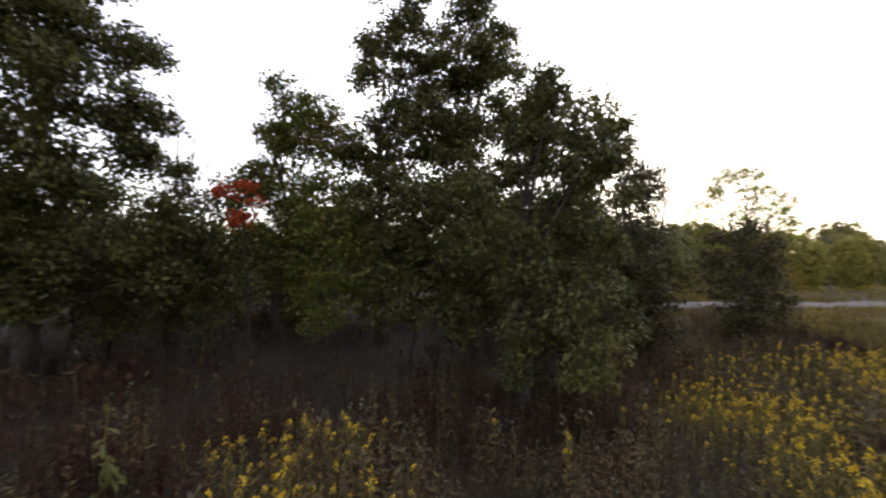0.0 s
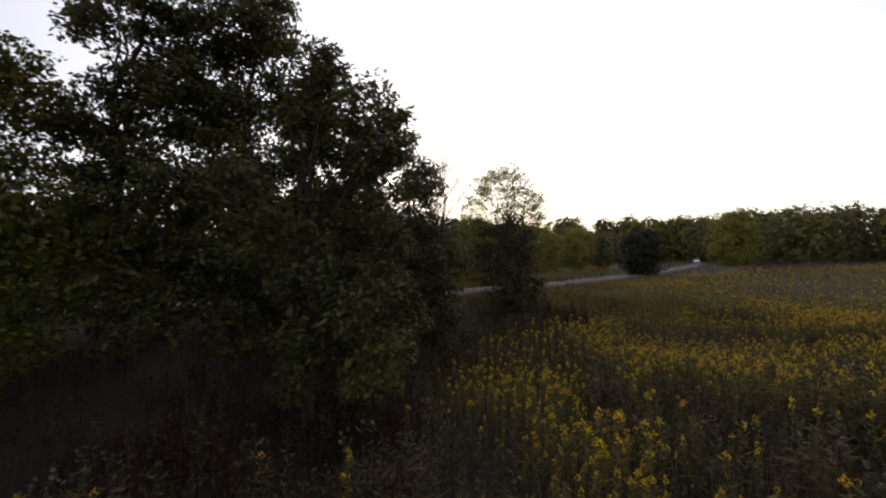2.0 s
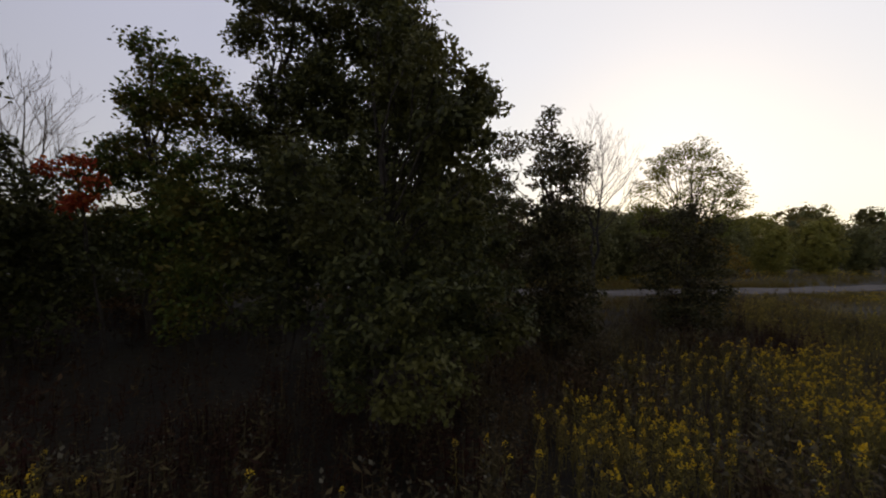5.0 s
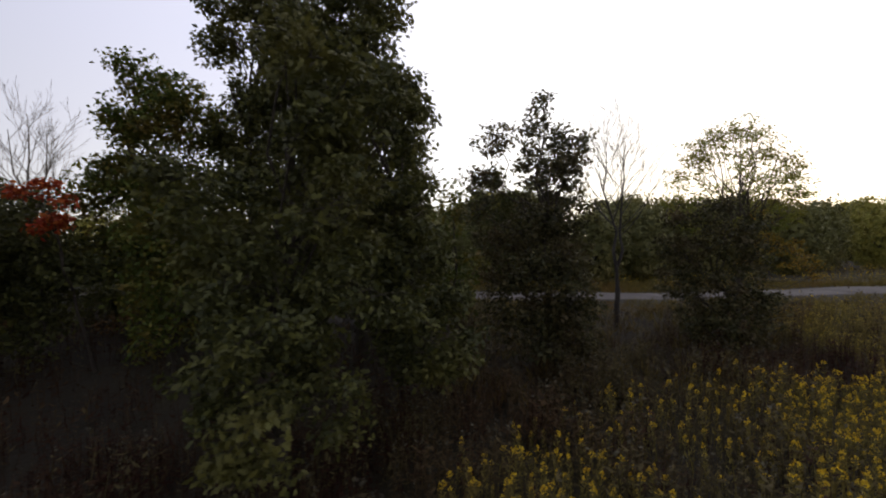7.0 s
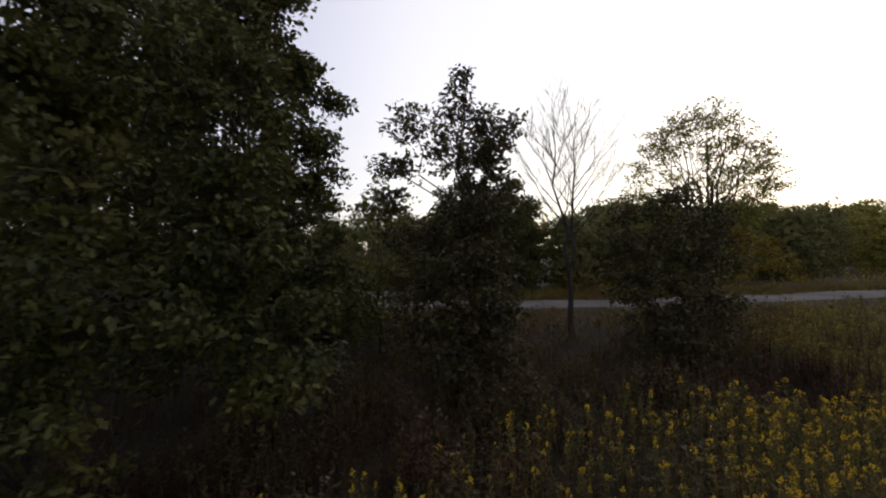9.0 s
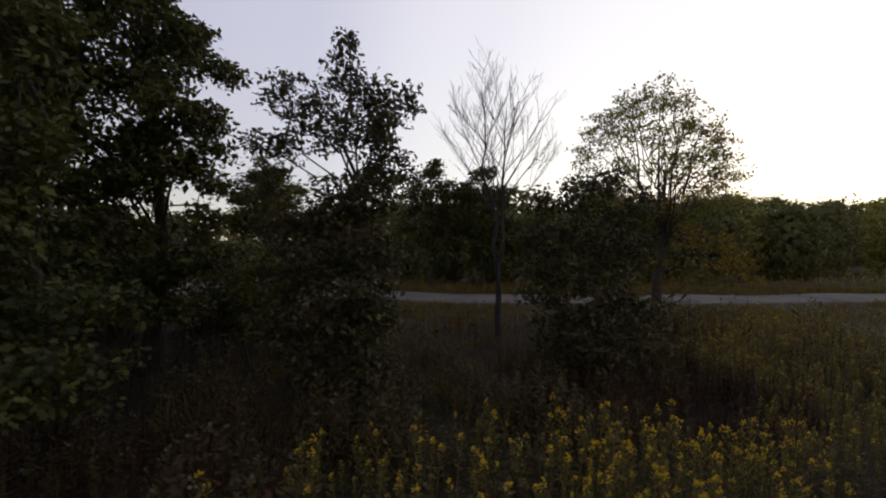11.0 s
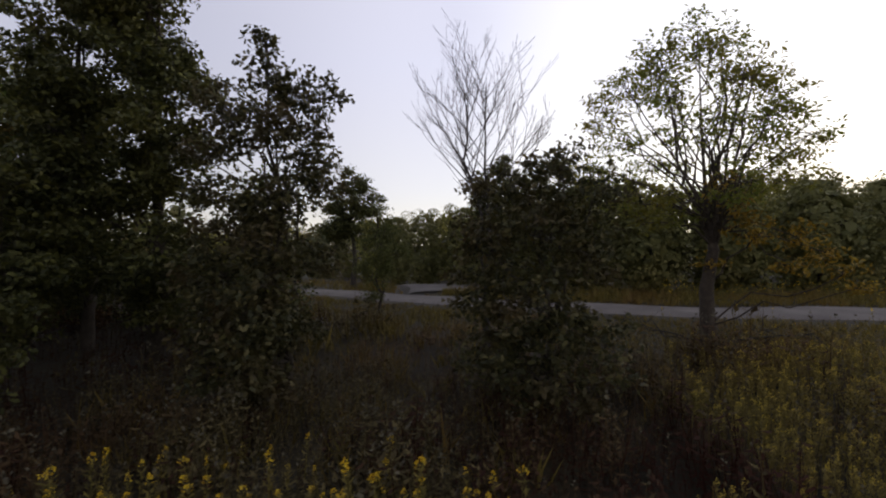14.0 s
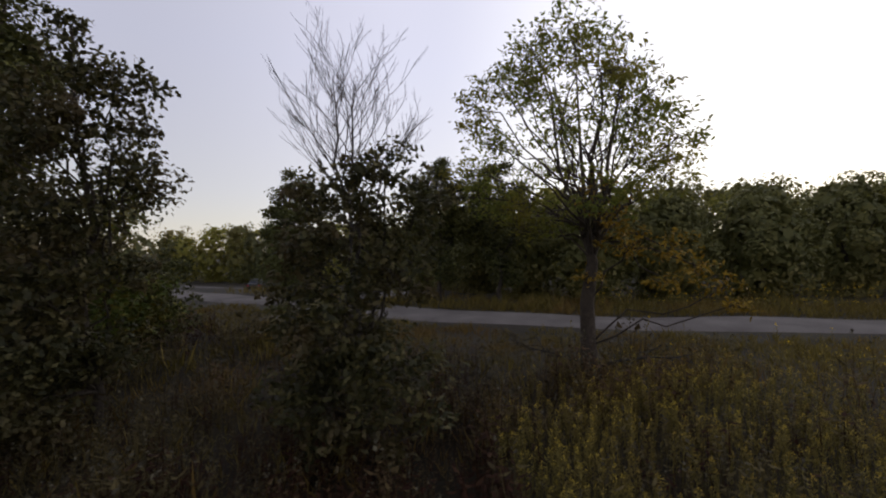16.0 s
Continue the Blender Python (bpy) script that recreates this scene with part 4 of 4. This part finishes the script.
for nm, shape, mats, name, label, seed in (("goldenrod", "goldenrod", [STALK, FLOWER], "goldenrod", "yellow flowering goldenrod filling the meadow", 21), ("bud", "bud", [STALK, BUD], "budding_goldenrod", "green goldenrod going to seed in the meadow", 25),
                                           ("weed", "weed", [WEED, SEED], "meadow_weeds", "grey-green meadow weeds with pale seed heads", 22), ("dry", "dry", [DRY, SEED], "dry_stalks", "brown dry stalks and brambles under the trees, colour darkened for shade", 23),
                                           ("grass", "grass", [GRASS, GRASS], "verge_grass", "yellow-green rough grass along the road", 24)):
    p = np.concatenate(lots[nm])
    sow(name, shape, p[:, :3], p[:, 3], seed, mats, label, "plants" if nm != "grass" else "grass")

# ---- cars, fallen branches ----
PAINT_DARK = solid_material("dark_car_paint", [(0.3, (0.012, 0.013, 0.016)), (0.7, (0.02, 0.021, 0.025))], 2, 0.4, 0, spec=0.2)
PAINT_WHITE = solid_material("white_car_paint", [(0.3, (0.62, 0.63, 0.65)), (0.7, (0.72, 0.73, 0.75))], 2, 0.3, 0, spec=0.5)
RUBBER = solid_material("tyre_rubber", [(0.3, (0.012, 0.012, 0.012)), (0.7, (0.025, 0.025, 0.025))], 8, 0.9, 0.3)
GLASS_DARK = solid_material("tinted_glass", [(0.3, (0.01, 0.012, 0.014)), (0.7, (0.015, 0.017, 0.02))], 2, 0.3, 0, spec=0.2)
STEEL = solid_material("wheel_rim", [(0.3, (0.35, 0.35, 0.36)), (0.7, (0.5, 0.5, 0.51))], 4, 0.4, 0, metal=0.9)
LAMP_RED = solid_material("tail_lamp", [(0.3, (0.25, 0.01, 0.01)), (0.7, (0.32, 0.02, 0.02))], 4, 0.3, 0)


def loft(profile, half, inset, mat, name):
    """A body from a side outline (x, z), narrowed towards its top, with rounded sides."""
    bm = bmesh.new()
    rings = []
    top = max(z for _, z in profile)
    low = min(z for _, z in profile)
    for s, k in ((-1, 0.92), (-1, 1.0), (1, 1.0), (1, 0.92)):
        edge = []
        for x, z in profile:
            u = (z - low) / (top - low)
            w = half * (1 - inset * u * u)
            c = k if abs(k) < 1 else 1.0
            edge.append(bm.verts.new((x * (0.985 if c < 1 else 1), s * (w if c < 1 else w - 0.06), low + (z - low) * (0.97 if c < 1 else 1.0))))
        rings.append(edge)
    order = [rings[0], rings[1], rings[2], rings[3]]
    n = len(profile)
    for a, b in zip(order, order[1:]):
        for i in range(n):
            bm.faces.new((a[i], a[(i + 1) % n], b[(i + 1) % n], b[i]))
    bm.faces.new(order[0])
    bm.faces.new(order[-1][::-1])
    bmesh.ops.recalc_face_normals(bm, faces=bm.faces)
    me = bpy.data.meshes.new(name)
    bm.to_mesh(me)
    bm.free()
    me.materials.append(mat)
    return me


def disc(radius, width, mat, name, sides=20):
    bm = bmesh.new()
    bmesh.ops.create_cone(bm, cap_ends=True, segments=sides, radius1=radius, radius2=radius, depth=width, matrix=Matrix.Rotation(radians(90), 4, "X"))
    bmesh.ops.bevel(bm, geom=[e for e in bm.edges if abs(abs(e.verts[0].co.y) - width / 2) < 1e-4 and abs(e.verts[0].co.y - e.verts[1].co.y) < 1e-4], offset=width * 0.15, segments=2, affect="EDGES")
    me = bpy.data.meshes.new(name)
    bm.to_mesh(me)
    bm.free()
    me.materials.append(mat)
    return me


def car(x, y, turn, paint, label):
    z = float(height(x, y)) + 0.1
    ob = thing("car", (x, y, z), label, "car")
    ob.rotation_euler = (0, 0, radians(turn))
    child("body", loft([(-2.2, 0.3), (2.15, 0.28), (2.25, 0.6), (2.1, 0.78), (1.1, 0.92), (-1.7, 0.98), (-2.2, 0.92), (-2.28, 0.6)], 0.88, 0.1, paint, "body"), ob)
    child("cabin", loft([(1.0, 0.9), (0.35, 1.38), (-0.2, 1.44), (-1.1, 1.4), (-1.75, 0.95)], 0.8, 0.18, GLASS_DARK, "cabin"), ob, "tinted glass windows")
    child("roof", loft([(0.32, 1.37), (-0.2, 1.45), (-1.1, 1.41), (-1.0, 1.36), (0.2, 1.36)], 0.68, 0.05, paint, "roof"), ob)
    for wx in (-1.4, 1.38):
        for wy in (-0.8, 0.8):
            w = child("wheel", disc(0.32, 0.21, RUBBER, "wheel"), ob)
            w.location = (wx, wy, 0.32)
            rim = child("rim", disc(0.2, 0.23, STEEL, "rim", 14), w, "pale metal rim")
    for wy in (-0.62, 0.62):
        lamp = child("tail_light", loft([(-2.3, 0.66), (-2.24, 0.66), (-2.2, 0.84), (-2.26, 0.84)], 0.14, 0.05, LAMP_RED, "tail_light"), ob, "red tail light")
        lamp.location = (0, wy, 0)
    return ob


car(-29.3, 48.2, 118, PAINT_DARK, "dark parked car on the gravel strip")
car(127, 83.5, 215, PAINT_WHITE, "white car standing on the distant road")


def fallen_branch(x, y, turn, length, seed, label):
    rng = np.random.default_rng(seed)
    z = float(height(x, y))
    ob = thing("dead_branch", (x, y, z), label, "branch", "dead branches by the ash")
    w = Tubes()
    c, s = math.cos(radians(turn)), math.sin(radians(turn))
    main = bent((0, 0, 0.35), (c * length, s * length, 0.75), rng, 6, 0.05)
    w.add(main, np.linspace(0.022, 0.006, 6), 5)
    for k in range(7):
        a = main[0] + (main[-1] - main[0]) * rng.uniform(0.25, 1)
        d = np.array([c, s, 0]) + rng.normal(0, 0.7, 3)
        t = Tubes()
        t.add(bent(a, a + d / np.linalg.norm(d) * length * 0.35, rng, 4, 0.06), np.linspace(0.008, 0.003, 4), 3)
        child("twig", t.mesh("twig", GREY_BARK), ob)
    child("stick", w.mesh("stick", GREY_BARK), ob)
    stub = Tubes()
    stub.add(bent((0, 0, -0.05), (0, 0, 0.36), rng, 3, 0.02), [0.03, 0.026, 0.022], 6)
    child("stub", stub.mesh("stub", GREY_BARK), ob)


for bx, by, ba, bl, bs in ((13.5, 18.8, -10, 1.5, 1), (13.1, 18.8, 185, 1.4, 2), (13.4, 18.7, 20, 1.2, 3), (13.1, 18.9, 160, 1.7, 4)):
    fallen_branch(bx, by, ba, bl, bs, "bare grey dead branch low in the weeds")


def tall_weed(x, y, tall, seed, label):
    """A leafy weed that stands over its neighbours: a stem with drooping leaves, larger below."""
    rng = np.random.default_rng(seed)
    ob = thing("tall_weed", (x, y, float(height(x, y))), label, "plant")
    line = bent((0, 0, -0.05), (0.06, -0.03, tall), rng, 7, 0.02)
    stem = Tubes()
    stem.add(line, np.linspace(0.014, 0.004, 7), 6)
    child("stem", stem.mesh("stem", STALK), ob)
    for k in range(26):
        u = 0.12 + 0.86 * k / 25
        at = np.array([[np.interp(u, np.linspace(0, 1, 7), line[:, j]) for j in range(3)]])
        for _ in range(2 if u < 0.6 else 1):
            v, f = leaf_arrays(rng, at, 0.30 - 0.22 * u, "lobed", 0.32)
            child("leaf", mesh_of("leaf", v, f, WILLOW), ob)
    return ob


tall_weed(-3.35, 4.2, 1.35, 3, "tall green leafy weed above the dry stalks")
